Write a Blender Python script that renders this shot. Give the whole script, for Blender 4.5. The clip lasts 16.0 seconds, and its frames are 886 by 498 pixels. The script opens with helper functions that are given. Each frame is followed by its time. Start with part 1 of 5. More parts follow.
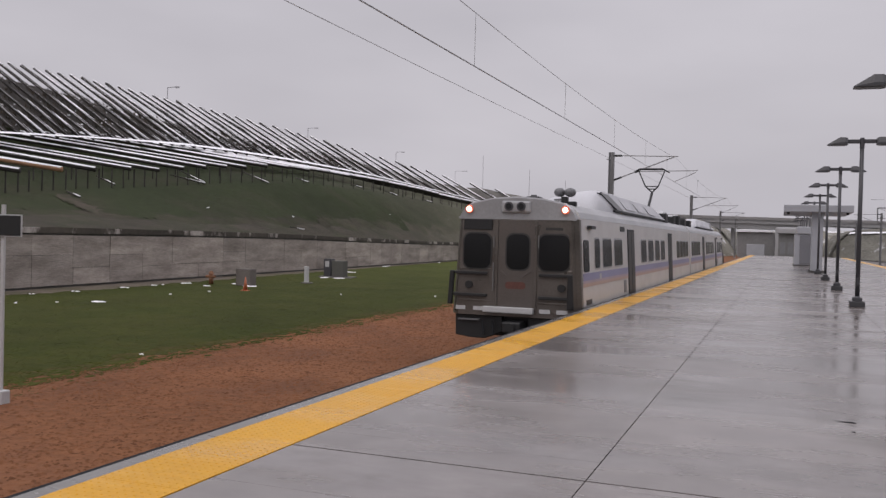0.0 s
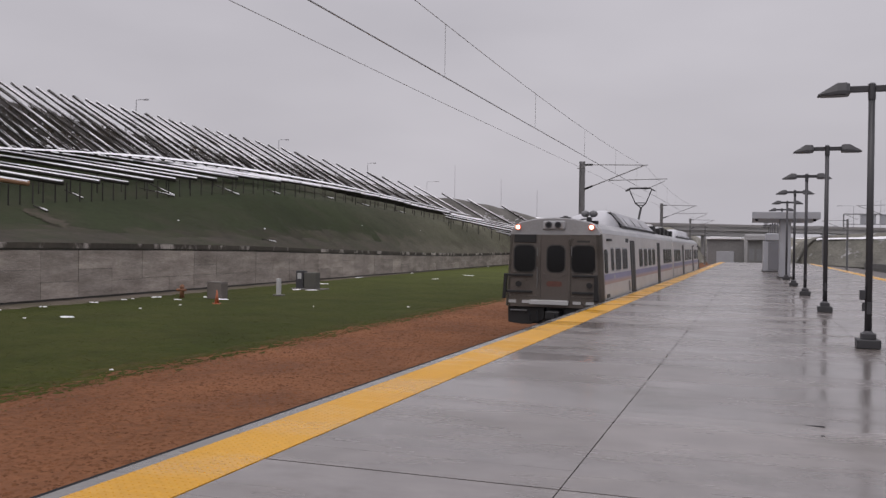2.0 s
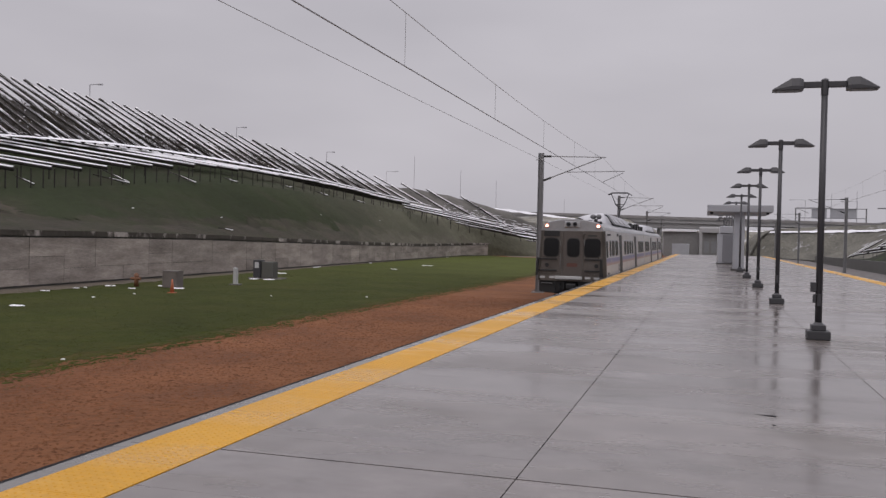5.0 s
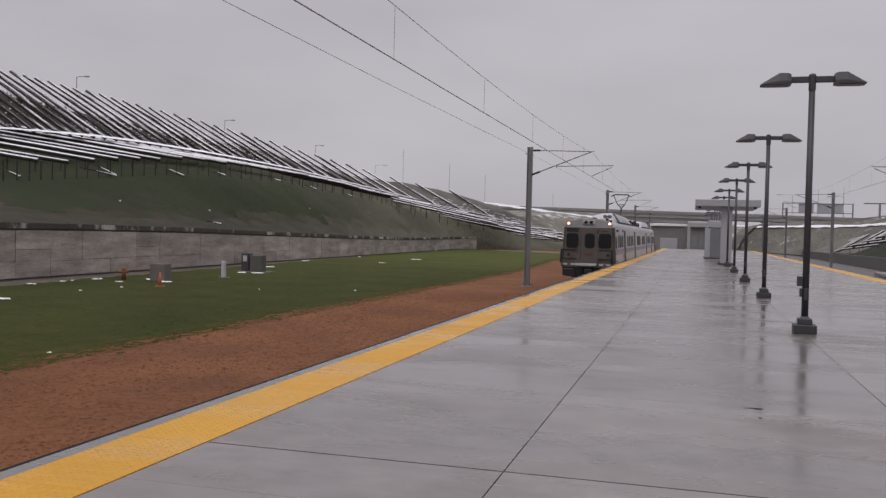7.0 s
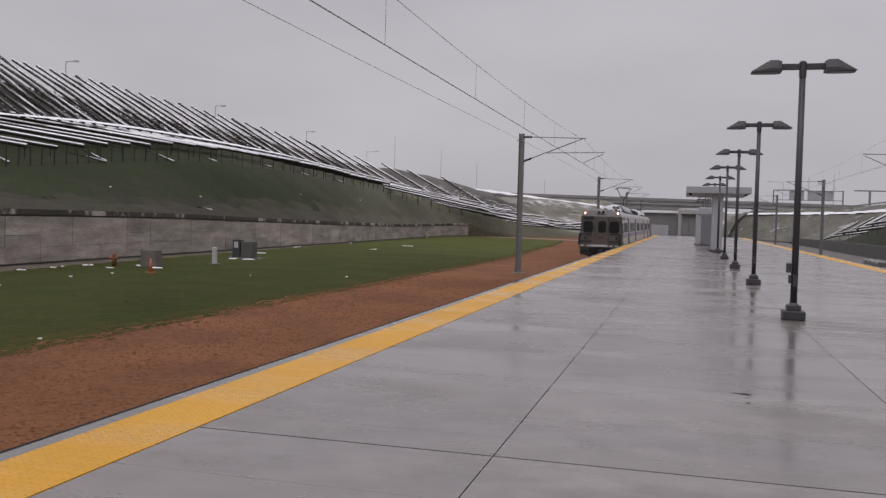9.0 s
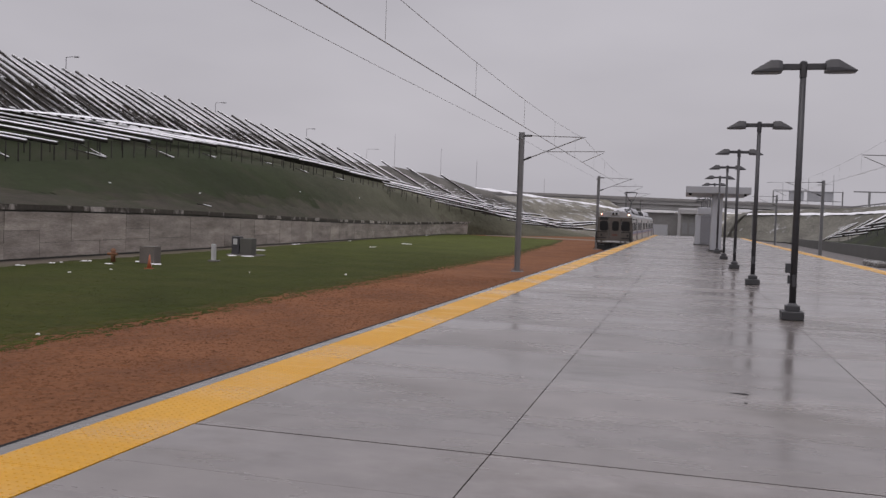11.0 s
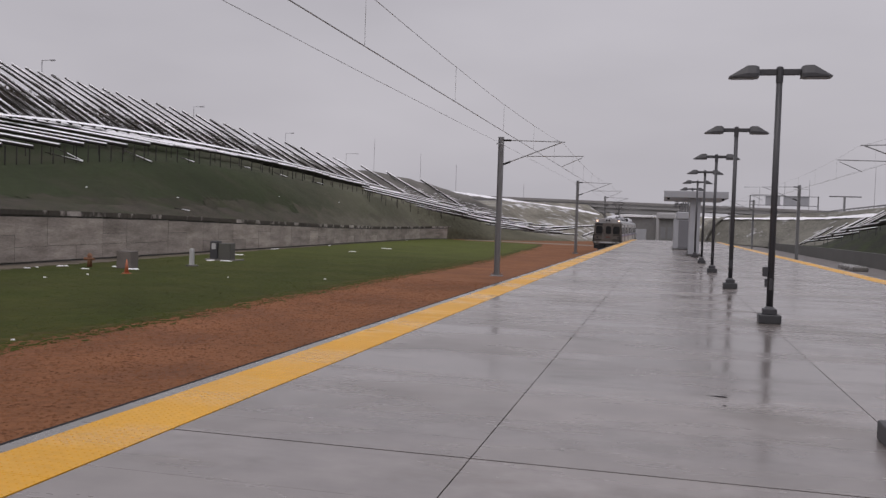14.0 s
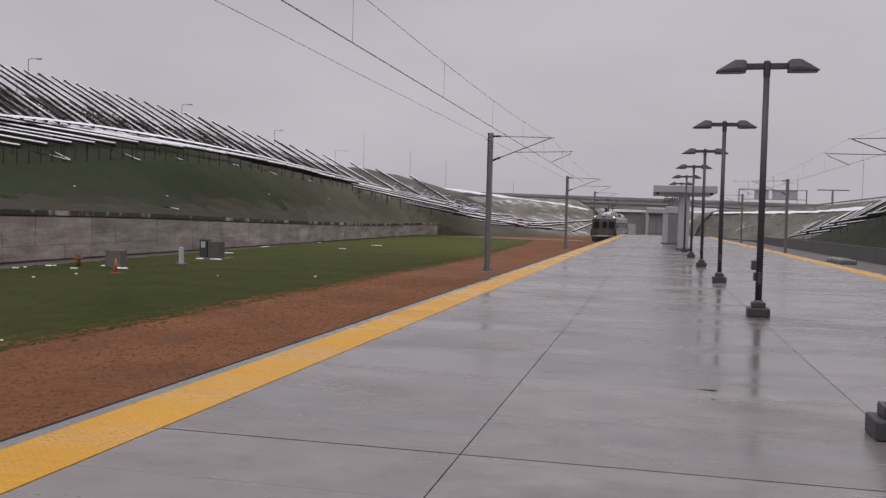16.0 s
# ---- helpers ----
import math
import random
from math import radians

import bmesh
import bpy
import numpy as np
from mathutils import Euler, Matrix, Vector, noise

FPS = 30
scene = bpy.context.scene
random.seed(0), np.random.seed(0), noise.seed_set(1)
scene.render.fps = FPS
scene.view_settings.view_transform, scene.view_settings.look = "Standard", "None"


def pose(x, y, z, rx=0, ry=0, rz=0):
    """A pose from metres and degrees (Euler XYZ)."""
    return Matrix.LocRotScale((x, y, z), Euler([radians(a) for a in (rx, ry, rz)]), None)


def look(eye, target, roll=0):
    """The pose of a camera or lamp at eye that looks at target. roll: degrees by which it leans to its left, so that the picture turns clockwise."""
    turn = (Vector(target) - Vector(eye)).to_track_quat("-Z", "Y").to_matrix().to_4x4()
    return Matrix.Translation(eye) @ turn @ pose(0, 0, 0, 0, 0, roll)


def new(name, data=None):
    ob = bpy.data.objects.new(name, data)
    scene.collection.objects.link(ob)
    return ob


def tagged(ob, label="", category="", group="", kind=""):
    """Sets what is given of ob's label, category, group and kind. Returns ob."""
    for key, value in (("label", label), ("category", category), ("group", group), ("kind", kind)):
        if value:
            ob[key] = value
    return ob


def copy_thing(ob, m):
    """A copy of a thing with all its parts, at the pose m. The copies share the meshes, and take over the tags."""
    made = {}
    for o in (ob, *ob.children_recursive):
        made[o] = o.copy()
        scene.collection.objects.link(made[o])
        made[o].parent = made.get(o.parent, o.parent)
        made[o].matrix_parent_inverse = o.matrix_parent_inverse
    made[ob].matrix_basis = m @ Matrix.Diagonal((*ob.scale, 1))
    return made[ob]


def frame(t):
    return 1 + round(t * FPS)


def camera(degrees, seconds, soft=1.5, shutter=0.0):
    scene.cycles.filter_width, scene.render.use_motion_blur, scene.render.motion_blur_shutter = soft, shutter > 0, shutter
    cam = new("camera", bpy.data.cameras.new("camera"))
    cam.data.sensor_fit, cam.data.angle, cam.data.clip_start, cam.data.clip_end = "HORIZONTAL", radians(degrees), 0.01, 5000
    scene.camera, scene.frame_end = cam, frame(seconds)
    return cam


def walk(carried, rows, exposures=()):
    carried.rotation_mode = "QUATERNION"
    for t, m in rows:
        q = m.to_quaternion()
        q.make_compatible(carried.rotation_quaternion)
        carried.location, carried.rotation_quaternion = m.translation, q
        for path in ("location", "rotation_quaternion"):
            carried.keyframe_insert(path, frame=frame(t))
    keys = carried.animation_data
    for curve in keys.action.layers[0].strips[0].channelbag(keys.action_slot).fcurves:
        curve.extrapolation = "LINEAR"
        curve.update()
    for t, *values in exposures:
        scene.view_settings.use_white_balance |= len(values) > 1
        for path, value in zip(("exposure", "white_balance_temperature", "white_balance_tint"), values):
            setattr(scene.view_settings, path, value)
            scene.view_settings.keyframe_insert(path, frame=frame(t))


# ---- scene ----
cam = camera(53.2, 16.0, soft=1.4)
PATH = [
    (0.0, pose(-0.020, -0.013, 1.546, 89.110, -1.501, 20.993)),
    (0.5, pose(-0.025, 0.004, 1.543, 89.559, -1.359, 20.532)),
    (1.0, pose(-0.026, 0.010, 1.541, 89.416, -1.039, 20.398)),
    (1.5, pose(-0.023, -0.012, 1.548, 89.273, -1.072, 19.619)),
    (2.0, pose(-0.011, -0.016, 1.548, 89.815, -0.858, 19.222)),
    (2.5, pose(-0.017, -0.012, 1.546, 89.929, -1.132, 18.609)),
    (3.0, pose(-0.024, -0.002, 1.548, 89.783, -1.450, 17.659)),
    (3.5, pose(-0.015, -0.004, 1.544, 89.680, -1.577, 17.356)),
    (4.0, pose(-0.014, 0.002, 1.546, 89.503, -1.472, 17.304)),
    (6.5, pose(-0.018, 0.016, 1.536, 89.021, -1.298, 15.478)),
    (7.0, pose(-0.014, 0.011, 1.536, 88.859, -1.445, 15.845)),
    (7.5, pose(-0.013, 0.009, 1.532, 88.558, -1.422, 15.332)),
    (8.0, pose(-0.011, 0.009, 1.532, 88.714, -1.355, 14.986)),
    (8.5, pose(-0.004, 0.019, 1.530, 88.302, -1.687, 14.854)),
    (9.0, pose(-0.001, -0.002, 1.533, 88.003, -1.535, 15.302)),
    (11.5, pose(0.002, 0.023, 1.526, 87.870, -2.121, 15.078)),
    (12.0, pose(-0.001, 0.025, 1.524, 88.023, -2.223, 14.690)),
    (12.5, pose(0.001, 0.033, 1.519, 87.887, -2.134, 14.538)),
    (13.0, pose(-0.001, 0.039, 1.519, 87.937, -2.188, 14.176)),
    (13.5, pose(-0.004, 0.044, 1.518, 87.931, -1.995, 14.456)),
    (14.0, pose(-0.002, 0.028, 1.520, 88.233, -1.896, 13.954)),
    (14.5, pose(0.000, 0.047, 1.519, 88.317, -1.920, 13.546)),
    (15.0, pose(0.009, 0.030, 1.523, 88.181, -1.771, 13.487)),
    (15.5, pose(0.005, 0.044, 1.514, 88.134, -1.753, 13.179)),
    (16.0, pose(0.010, 0.037, 1.518, 88.020, -1.448, 13.318)),
]
walk(cam, PATH, [(0, 0.17, 6500, 12), (0.5, 0.09, 6500, 12), (1.2, 0.07, 6500, 12), (2, 0.1, 6500, 12), (3, 0.12, 6500, 12), (4, 0.1, 6500, 12), (7, 0.0, 6500, 12), (16, 0.02, 6500, 12)])

# ---- world and light: wet overcast day with flurries ----
world = bpy.data.worlds.new("overcast_sky")
scene.world = world
world.use_nodes = True
wn, wl = world.node_tree.nodes, world.node_tree.links
wn.clear()
sky = wn.new("ShaderNodeTexSky")
sky.sky_type = "NISHITA"
sky.sun_disc = False
sky.sun_elevation, sky.sun_rotation = radians(50), radians(200)
sky.air_density, sky.dust_density = 2.0, 6.0
coord = wn.new("ShaderNodeTexCoord")
stretch = wn.new("ShaderNodeMapping")
stretch.inputs["Scale"].default_value = (1.6, 1.6, 5.0)
cloud = wn.new("ShaderNodeTexNoise")
cloud.inputs["Scale"].default_value = 1.4
cloud.inputs["Detail"].default_value = 4.0
cloud.inputs["Roughness"].default_value = 0.45
ramp = wn.new("ShaderNodeValToRGB")
ramp.color_ramp.elements[0].position, ramp.color_ramp.elements[0].color = 0.3, (0.453, 0.44, 0.476, 1)
ramp.color_ramp.elements[1].position, ramp.color_ramp.elements[1].color = 0.72, (0.556, 0.54, 0.579, 1)
dim = wn.new("ShaderNodeVectorMath")
dim.operation = "SCALE"
dim.inputs["Scale"].default_value = 0.05
blend = wn.new("ShaderNodeMix")
blend.data_type = "RGBA"
blend.inputs[0].default_value = 0.93
back = wn.new("ShaderNodeBackground")
world_out = wn.new("ShaderNodeOutputWorld")
wl.new(coord.outputs["Generated"], stretch.inputs["Vector"])
wl.new(stretch.outputs["Vector"], cloud.inputs["Vector"])
wl.new(cloud.outputs["Fac"], ramp.inputs["Fac"])
wl.new(sky.outputs["Color"], dim.inputs[0])
wl.new(dim.outputs["Vector"], blend.inputs["A"])
wl.new(ramp.outputs["Color"], blend.inputs["B"])
split = wn.new("ShaderNodeSeparateXYZ")
rise = wn.new("ShaderNodeMapRange")
rise.interpolation_type = "SMOOTHSTEP"
rise.inputs["From Min"].default_value, rise.inputs["From Max"].default_value = 0.22, 0.95
rise.inputs["To Min"].default_value, rise.inputs["To Max"].default_value = 1.0, 2.4
overhead = wn.new("ShaderNodeVectorMath")
overhead.operation = "SCALE"
wl.new(coord.outputs["Generated"], split.inputs["Vector"])
wl.new(split.outputs["Z"], rise.inputs["Value"])
wl.new(blend.outputs["Result"], overhead.inputs[0])
wl.new(rise.outputs["Result"], overhead.inputs["Scale"])
wl.new(overhead.outputs["Vector"], back.inputs["Color"])
wl.new(back.outputs["Background"], world_out.inputs["Surface"])
back.inputs["Strength"].default_value = 1.0
sun = new("sun", bpy.data.lights.new("sun", "SUN"))
sun.data.energy, sun.data.angle, sun.data.color = 0.5, radians(40), (1.0, 0.97, 0.94)
sun.matrix_world = look((0, 0, 50), (12, 30, 0))


# ---- materials ----
def material(name, base, rough=0.6, metal=0.0, vary=0.12, size=1.0, fine=20.0, bump=0.0, bump_size=40.0,
             second=None, second_amount=(0.45, 0.65), per_object=0.0, specular=0.5, rough_vary=0.0, emit=0.0, stretch=(1, 1, 1), along=None, ior=1.5, soft=5.0, placed=False):
    """Two scales of colour variation, an optional second colour in patches, relief and uneven gloss."""
    m = bpy.data.materials.new(name)
    m.use_nodes = True
    n, l = m.node_tree.nodes, m.node_tree.links
    b = n["Principled BSDF"]
    tc = n.new("ShaderNodeTexCoord")
    mp = n.new("ShaderNodeMapping")
    mp.inputs["Scale"].default_value = stretch
    l.new(n.new("ShaderNodeNewGeometry").outputs["Position"] if placed else tc.outputs["Object"], mp.inputs["Vector"])

    def noise_node(scale, detail=5.0, rough_=0.6):
        t = n.new("ShaderNodeTexNoise")
        t.inputs["Scale"].default_value, t.inputs["Detail"].default_value, t.inputs["Roughness"].default_value = scale, detail, rough_
        l.new(mp.outputs["Vector"], t.inputs["Vector"])
        return t

    coarse, grain = noise_node(size, 3.0, 0.5), noise_node(fine, 3.0)
    add = n.new("ShaderNodeMath")
    add.operation = "ADD"
    l.new(coarse.outputs["Fac"], add.inputs[0])
    l.new(grain.outputs["Fac"], add.inputs[1])
    value = n.new("ShaderNodeMapRange")
    value.inputs["From Min"].default_value, value.inputs["From Max"].default_value = 0.6, 1.4
    value.inputs["To Min"].default_value, value.inputs["To Max"].default_value = 1 - vary, 1 + vary
    l.new(add.outputs["Value"], value.inputs["Value"])
    colour = None
    if second:
        patch = noise_node(size * 0.7 + 0.13, 6.0, 0.65)
        edge = n.new("ShaderNodeMapRange")
        edge.inputs["From Min"].default_value, edge.inputs["From Max"].default_value = second_amount
        l.new(patch.outputs["Fac"], edge.inputs["Value"])
        mix = n.new("ShaderNodeMix")
        mix.data_type = "RGBA"
        mix.inputs["A"].default_value, mix.inputs["B"].default_value = (*base, 1), (*second, 1)
        l.new(edge.outputs["Result"], mix.inputs[0])
        colour = mix.outputs["Result"]
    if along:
        # another colour along y, ragged border: lighter far lawn, distance haze painted on slopes
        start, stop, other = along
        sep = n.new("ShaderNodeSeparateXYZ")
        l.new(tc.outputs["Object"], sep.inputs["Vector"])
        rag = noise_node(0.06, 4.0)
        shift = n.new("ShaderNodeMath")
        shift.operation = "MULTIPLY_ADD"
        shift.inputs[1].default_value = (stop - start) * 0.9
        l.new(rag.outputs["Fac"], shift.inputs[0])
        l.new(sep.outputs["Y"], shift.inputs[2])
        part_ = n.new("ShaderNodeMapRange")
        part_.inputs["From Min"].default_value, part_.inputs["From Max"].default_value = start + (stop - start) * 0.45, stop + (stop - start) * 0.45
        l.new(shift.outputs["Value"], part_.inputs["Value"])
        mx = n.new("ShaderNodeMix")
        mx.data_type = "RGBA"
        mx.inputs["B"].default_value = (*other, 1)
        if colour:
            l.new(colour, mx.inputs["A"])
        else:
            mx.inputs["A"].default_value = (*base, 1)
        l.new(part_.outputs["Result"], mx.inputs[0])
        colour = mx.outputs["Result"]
    scale = n.new("ShaderNodeVectorMath")
    scale.operation = "SCALE"
    if colour:
        l.new(colour, scale.inputs[0])
    else:
        scale.inputs[0].default_value = base
    factor = value.outputs["Result"]
    if per_object:
        info = n.new("ShaderNodeObjectInfo")
        spread = n.new("ShaderNodeMapRange")
        spread.inputs["To Min"].default_value, spread.inputs["To Max"].default_value = 1 - per_object, 1 + per_object
        l.new(info.outputs["Random"], spread.inputs["Value"])
        times = n.new("ShaderNodeMath")
        times.operation = "MULTIPLY"
        l.new(factor, times.inputs[0])
        l.new(spread.outputs["Result"], times.inputs[1])
        factor = times.outputs["Value"]
    l.new(factor, scale.inputs["Scale"])
    l.new(scale.outputs["Vector"], b.inputs["Base Color"])
    b.inputs["Metallic"].default_value = metal
    b.inputs["Roughness"].default_value = rough
    b.inputs["Specular IOR Level"].default_value = specular
    b.inputs["IOR"].default_value = ior
    if rough_vary:
        rn = noise_node(size * 1.3, soft)
        rr = n.new("ShaderNodeMapRange")
        rr.inputs["From Min"].default_value, rr.inputs["From Max"].default_value = 0.35, 0.65
        rr.inputs["To Min"].default_value, rr.inputs["To Max"].default_value = max(0.02, rough - rough_vary), min(1, rough + rough_vary)
        l.new(rn.outputs["Fac"], rr.inputs["Value"])
        l.new(rr.outputs["Result"], b.inputs["Roughness"])
    if bump:
        bn = noise_node(bump_size, 4.0)
        bp = n.new("ShaderNodeBump")
        bp.inputs["Strength"].default_value, bp.inputs["Distance"].default_value = 1.0, bump
        l.new(bn.outputs["Fac"], bp.inputs["Height"])
        l.new(bp.outputs["Normal"], b.inputs["Normal"])
    if emit:
        b.inputs["Emission Color"].default_value = (*base, 1)
        b.inputs["Emission Strength"].default_value = emit
    return m


CONCRETE = material("wet_concrete", (0.178, 0.16, 0.153), 0.26, vary=0.26, size=0.35, fine=2.6, second=(0.1, 0.085, 0.075), second_amount=(0.48, 0.64), per_object=0.12, specular=0.5, ior=1.58, stretch=(0.75, 1.0, 1))

EDGE = material("platform_edge_concrete", (0.145, 0.137, 0.128), 0.3, vary=0.16, size=1.5, ior=1.6)
JOINT = material("joint_sealant", (0.07, 0.067, 0.065), 0.7)
PLINTH = material("dark_plinth", (0.04, 0.04, 0.043), 0.5, vary=0.15)
YELLOW = material("yellow_tactile", (0.55, 0.278, 0.017), 0.55, vary=0.14, size=0.6, fine=14, per_object=0.03, second=(0.57, 0.3, 0.028), second_amount=(0.45, 0.7), specular=0.28, placed=True)
RUBBER = material("dark_rubber", (0.022, 0.022, 0.024), 0.9, specular=0.1)
GRAVEL = material("red_gravel", (0.178, 0.078, 0.037), 0.9, vary=0.32, size=0.3, fine=5, bump=0.03, bump_size=9, second=(0.14, 0.064, 0.035), specular=0.12)
STONE = material("red_gravel_stone", (0.168, 0.074, 0.035), 0.9, vary=0.35, size=2.5, fine=9, second=(0.115, 0.051, 0.027), second_amount=(0.45, 0.65), specular=0.12)
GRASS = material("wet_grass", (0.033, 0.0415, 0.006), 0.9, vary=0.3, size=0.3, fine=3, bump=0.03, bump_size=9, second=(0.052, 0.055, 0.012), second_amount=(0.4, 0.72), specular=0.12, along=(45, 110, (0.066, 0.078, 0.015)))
SCUFFED = material("worn_brown_grass", (0.062, 0.05, 0.014), 0.9, vary=0.3, size=0.8, fine=5, bump=0.03, bump_size=9, second=(0.042, 0.047, 0.009), second_amount=(0.4, 0.62), specular=0.12)
BLADE = material("grass_blades", (0.043, 0.052, 0.008), 0.9, vary=0.25, size=0.4, fine=3, second=(0.066, 0.06, 0.016), specular=0.1)
# on the slopes, the pale along colour stands in for haze
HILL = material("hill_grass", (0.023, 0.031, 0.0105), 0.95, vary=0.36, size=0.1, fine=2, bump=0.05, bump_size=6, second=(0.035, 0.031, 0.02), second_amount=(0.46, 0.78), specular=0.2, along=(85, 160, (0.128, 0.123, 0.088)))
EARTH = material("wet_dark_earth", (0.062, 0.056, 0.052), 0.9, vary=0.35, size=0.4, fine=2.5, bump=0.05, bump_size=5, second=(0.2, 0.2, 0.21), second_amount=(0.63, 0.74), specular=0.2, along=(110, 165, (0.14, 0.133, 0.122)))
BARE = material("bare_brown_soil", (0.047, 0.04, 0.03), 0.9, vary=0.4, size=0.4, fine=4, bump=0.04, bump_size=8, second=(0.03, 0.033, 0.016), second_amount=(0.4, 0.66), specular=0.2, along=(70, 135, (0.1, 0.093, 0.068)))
DRY = material("dry_hill_grass", (0.185, 0.174, 0.143), 0.95, vary=0.5, size=0.2, fine=1.6, bump=0.25, bump_size=1.2, second=(0.5, 0.5, 0.51), second_amount=(0.54, 0.65), specular=0.2, stretch=(1, 1, 2.2))
DULL = material("dull_brown_bank", (0.135, 0.13, 0.11), 0.95, vary=0.45, size=0.2, fine=1.6, bump=0.2, bump_size=1.2, second=(0.44, 0.44, 0.45), second_amount=(0.6, 0.7), specular=0.2, stretch=(1, 0.5, 2.2))
WORN = material("worn_brown_track", (0.062, 0.051, 0.038), 0.9, vary=0.35, size=1.2, fine=5, second=(0.04, 0.04, 0.022), second_amount=(0.42, 0.62), specular=0.2)
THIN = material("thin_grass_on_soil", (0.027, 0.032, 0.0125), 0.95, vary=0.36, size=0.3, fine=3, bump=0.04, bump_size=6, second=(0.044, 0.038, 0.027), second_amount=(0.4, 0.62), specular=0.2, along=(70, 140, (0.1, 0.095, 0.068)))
MUD = material("pale_wet_mud", (0.135, 0.113, 0.09), 0.85, vary=0.25, size=0.5, fine=4, second=(0.07, 0.065, 0.035), second_amount=(0.45, 0.7), specular=0.25)
UTILITY = material("weathered_grey_box", (0.14, 0.122, 0.11), 0.7, vary=0.2, size=2)
DIRT = material("pale_dirt", (0.16, 0.135, 0.105), 0.9, vary=0.2, size=0.4)
WALL = material("retaining_wall_concrete", (0.37, 0.325, 0.288), 0.8, vary=0.3, size=0.55, fine=5, bump=0.03, bump_size=7, per_object=0.17, second=(0.2, 0.172, 0.148), second_amount=(0.4, 0.72), stretch=(1, 0.6, 2.6))
COPING = material("stained_coping_concrete", (0.062, 0.053, 0.042), 0.85, vary=0.4, size=0.55, fine=5, per_object=0.12, second=(0.42, 0.38, 0.35), second_amount=(0.51, 0.6), stretch=(1, 1, 0.7))
SNOW = material("wet_snow", (0.8, 0.8, 0.82), 0.7, vary=0.05, size=1.2)
LOG = material("weathered_log", (0.033, 0.029, 0.026), 0.85, vary=0.3, size=0.8, fine=10, per_object=0.3, bump=0.01, bump_size=25)
BRONZE = material("dark_bronze_paint", (0.048, 0.047, 0.052), 0.45, vary=0.12)
GALV = material("galvanised_steel", (0.22, 0.22, 0.225), 0.5, metal=0.55, vary=0.15, size=1.0)
STAINLESS = material("stainless_side", (0.6, 0.585, 0.575), 0.36, metal=0.25, vary=0.08, size=0.6, second=(0.53, 0.51, 0.495), second_amount=(0.4, 0.7), rough_vary=0.08)
# stainless again, with the end's weaker light put into a darker colour
FACE = material("shaded_stainless_end", (0.14, 0.125, 0.112), 0.36, metal=0.5, vary=0.2, size=1.2, second=(0.1, 0.088, 0.078), rough_vary=0.1)
ROOF = material("pale_grey_roof", (0.325, 0.325, 0.335), 0.45, vary=0.12, size=0.8, second=(0.39, 0.39, 0.4))
BROW = material("grey_end_brow", (0.26, 0.258, 0.262), 0.42, vary=0.14, size=0.9, second=(0.31, 0.31, 0.318))
SNOWY = material("snow_dusted_roof", (0.5, 0.5, 0.52), 0.55, vary=0.1, size=0.9, second=(0.42, 0.42, 0.44), second_amount=(0.5, 0.72))
GLASS = material("dark_tinted_glass", (0.011, 0.011, 0.012), 0.12, vary=0.15, specular=0.35)
SIDE_GLASS = material("side_window_glass", (0.018, 0.018, 0.02), 0.12, vary=0.3, size=1.5, ior=1.13)
BLACK = material("black_equipment", (0.013, 0.013, 0.014), 0.55)
BLUE = material("blue_band", (0.225, 0.225, 0.37), 0.4, vary=0.2, size=0.5)
MAUVE = material("mauve_band", (0.36, 0.28, 0.33), 0.4, vary=0.12)
ORANGE = material("orange_band", (0.42, 0.3, 0.25), 0.4)
WHITE = material("white_paint", (0.45, 0.45, 0.45), 0.5, vary=0.1)
TAIL = material("tail_lamp", (1.0, 0.76, 0.58), 0.3, emit=3.2)
TAIL_RED = material("tail_lamp_red", (0.6, 0.12, 0.07), 0.3, emit=0.25)
DOOR_FACE = material("end_door_dark", (0.115, 0.1, 0.09), 0.42, metal=0.35, vary=0.14, size=1.5, rough_vary=0.1)
# door leaves: recess shade in the colour; dark seals, marks and hatches share it
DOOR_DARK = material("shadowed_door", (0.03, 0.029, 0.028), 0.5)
RED = material("red_mark", (0.12, 0.047, 0.036), 0.5, vary=0.35, size=4.0)
CABINET = material("utility_cabinet_paint", (0.085, 0.083, 0.074), 0.6)
CONE = material("orange_cone_plastic", (0.4, 0.12, 0.055), 0.5, vary=0.15)
HYDRANT = material("dull_orange_paint", (0.2, 0.09, 0.045), 0.7, vary=0.3, size=3)
BALLAST = material("grey_ballast", (0.13, 0.12, 0.115), 0.9, vary=0.35, size=1.0, fine=12, bump=0.04, bump_size=14)
STEEL = material("rail_steel", (0.16, 0.13, 0.11), 0.4, metal=0.8)
GREY_PANEL = material("grey_metal_panel", (0.345, 0.35, 0.375), 0.5, vary=0.1)
CABIN_DOOR = material("grey_cabin_door", (0.17, 0.17, 0.185), 0.5, vary=0.1)
HORN = material("dull_grey_horn", (0.13, 0.13, 0.135), 0.45, vary=0.15)
# far glass, concrete, poles and parapet: lightened, distance haze mixed into the colour
FAR_WINDOW = material("hazed_far_window", (0.2, 0.2, 0.21), 0.3, vary=0.15)
FAR_CONCRETE = material("hazed_far_concrete", (0.34, 0.335, 0.34), 0.85, vary=0.16, size=0.2)
DARK_WALL = material("dark_wet_wall", (0.088, 0.086, 0.08), 0.7, vary=0.2, size=0.4)
FAR_POLE = material("hazed_far_pole", (0.42, 0.42, 0.44), 0.6, vary=0.1)
# station walls carry the gloom by the bridge in their base colour
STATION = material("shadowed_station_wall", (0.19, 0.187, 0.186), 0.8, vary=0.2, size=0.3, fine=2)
PARAPET = material("dark_parapet_concrete", (0.25, 0.24, 0.238), 0.85, vary=0.15, size=0.3)
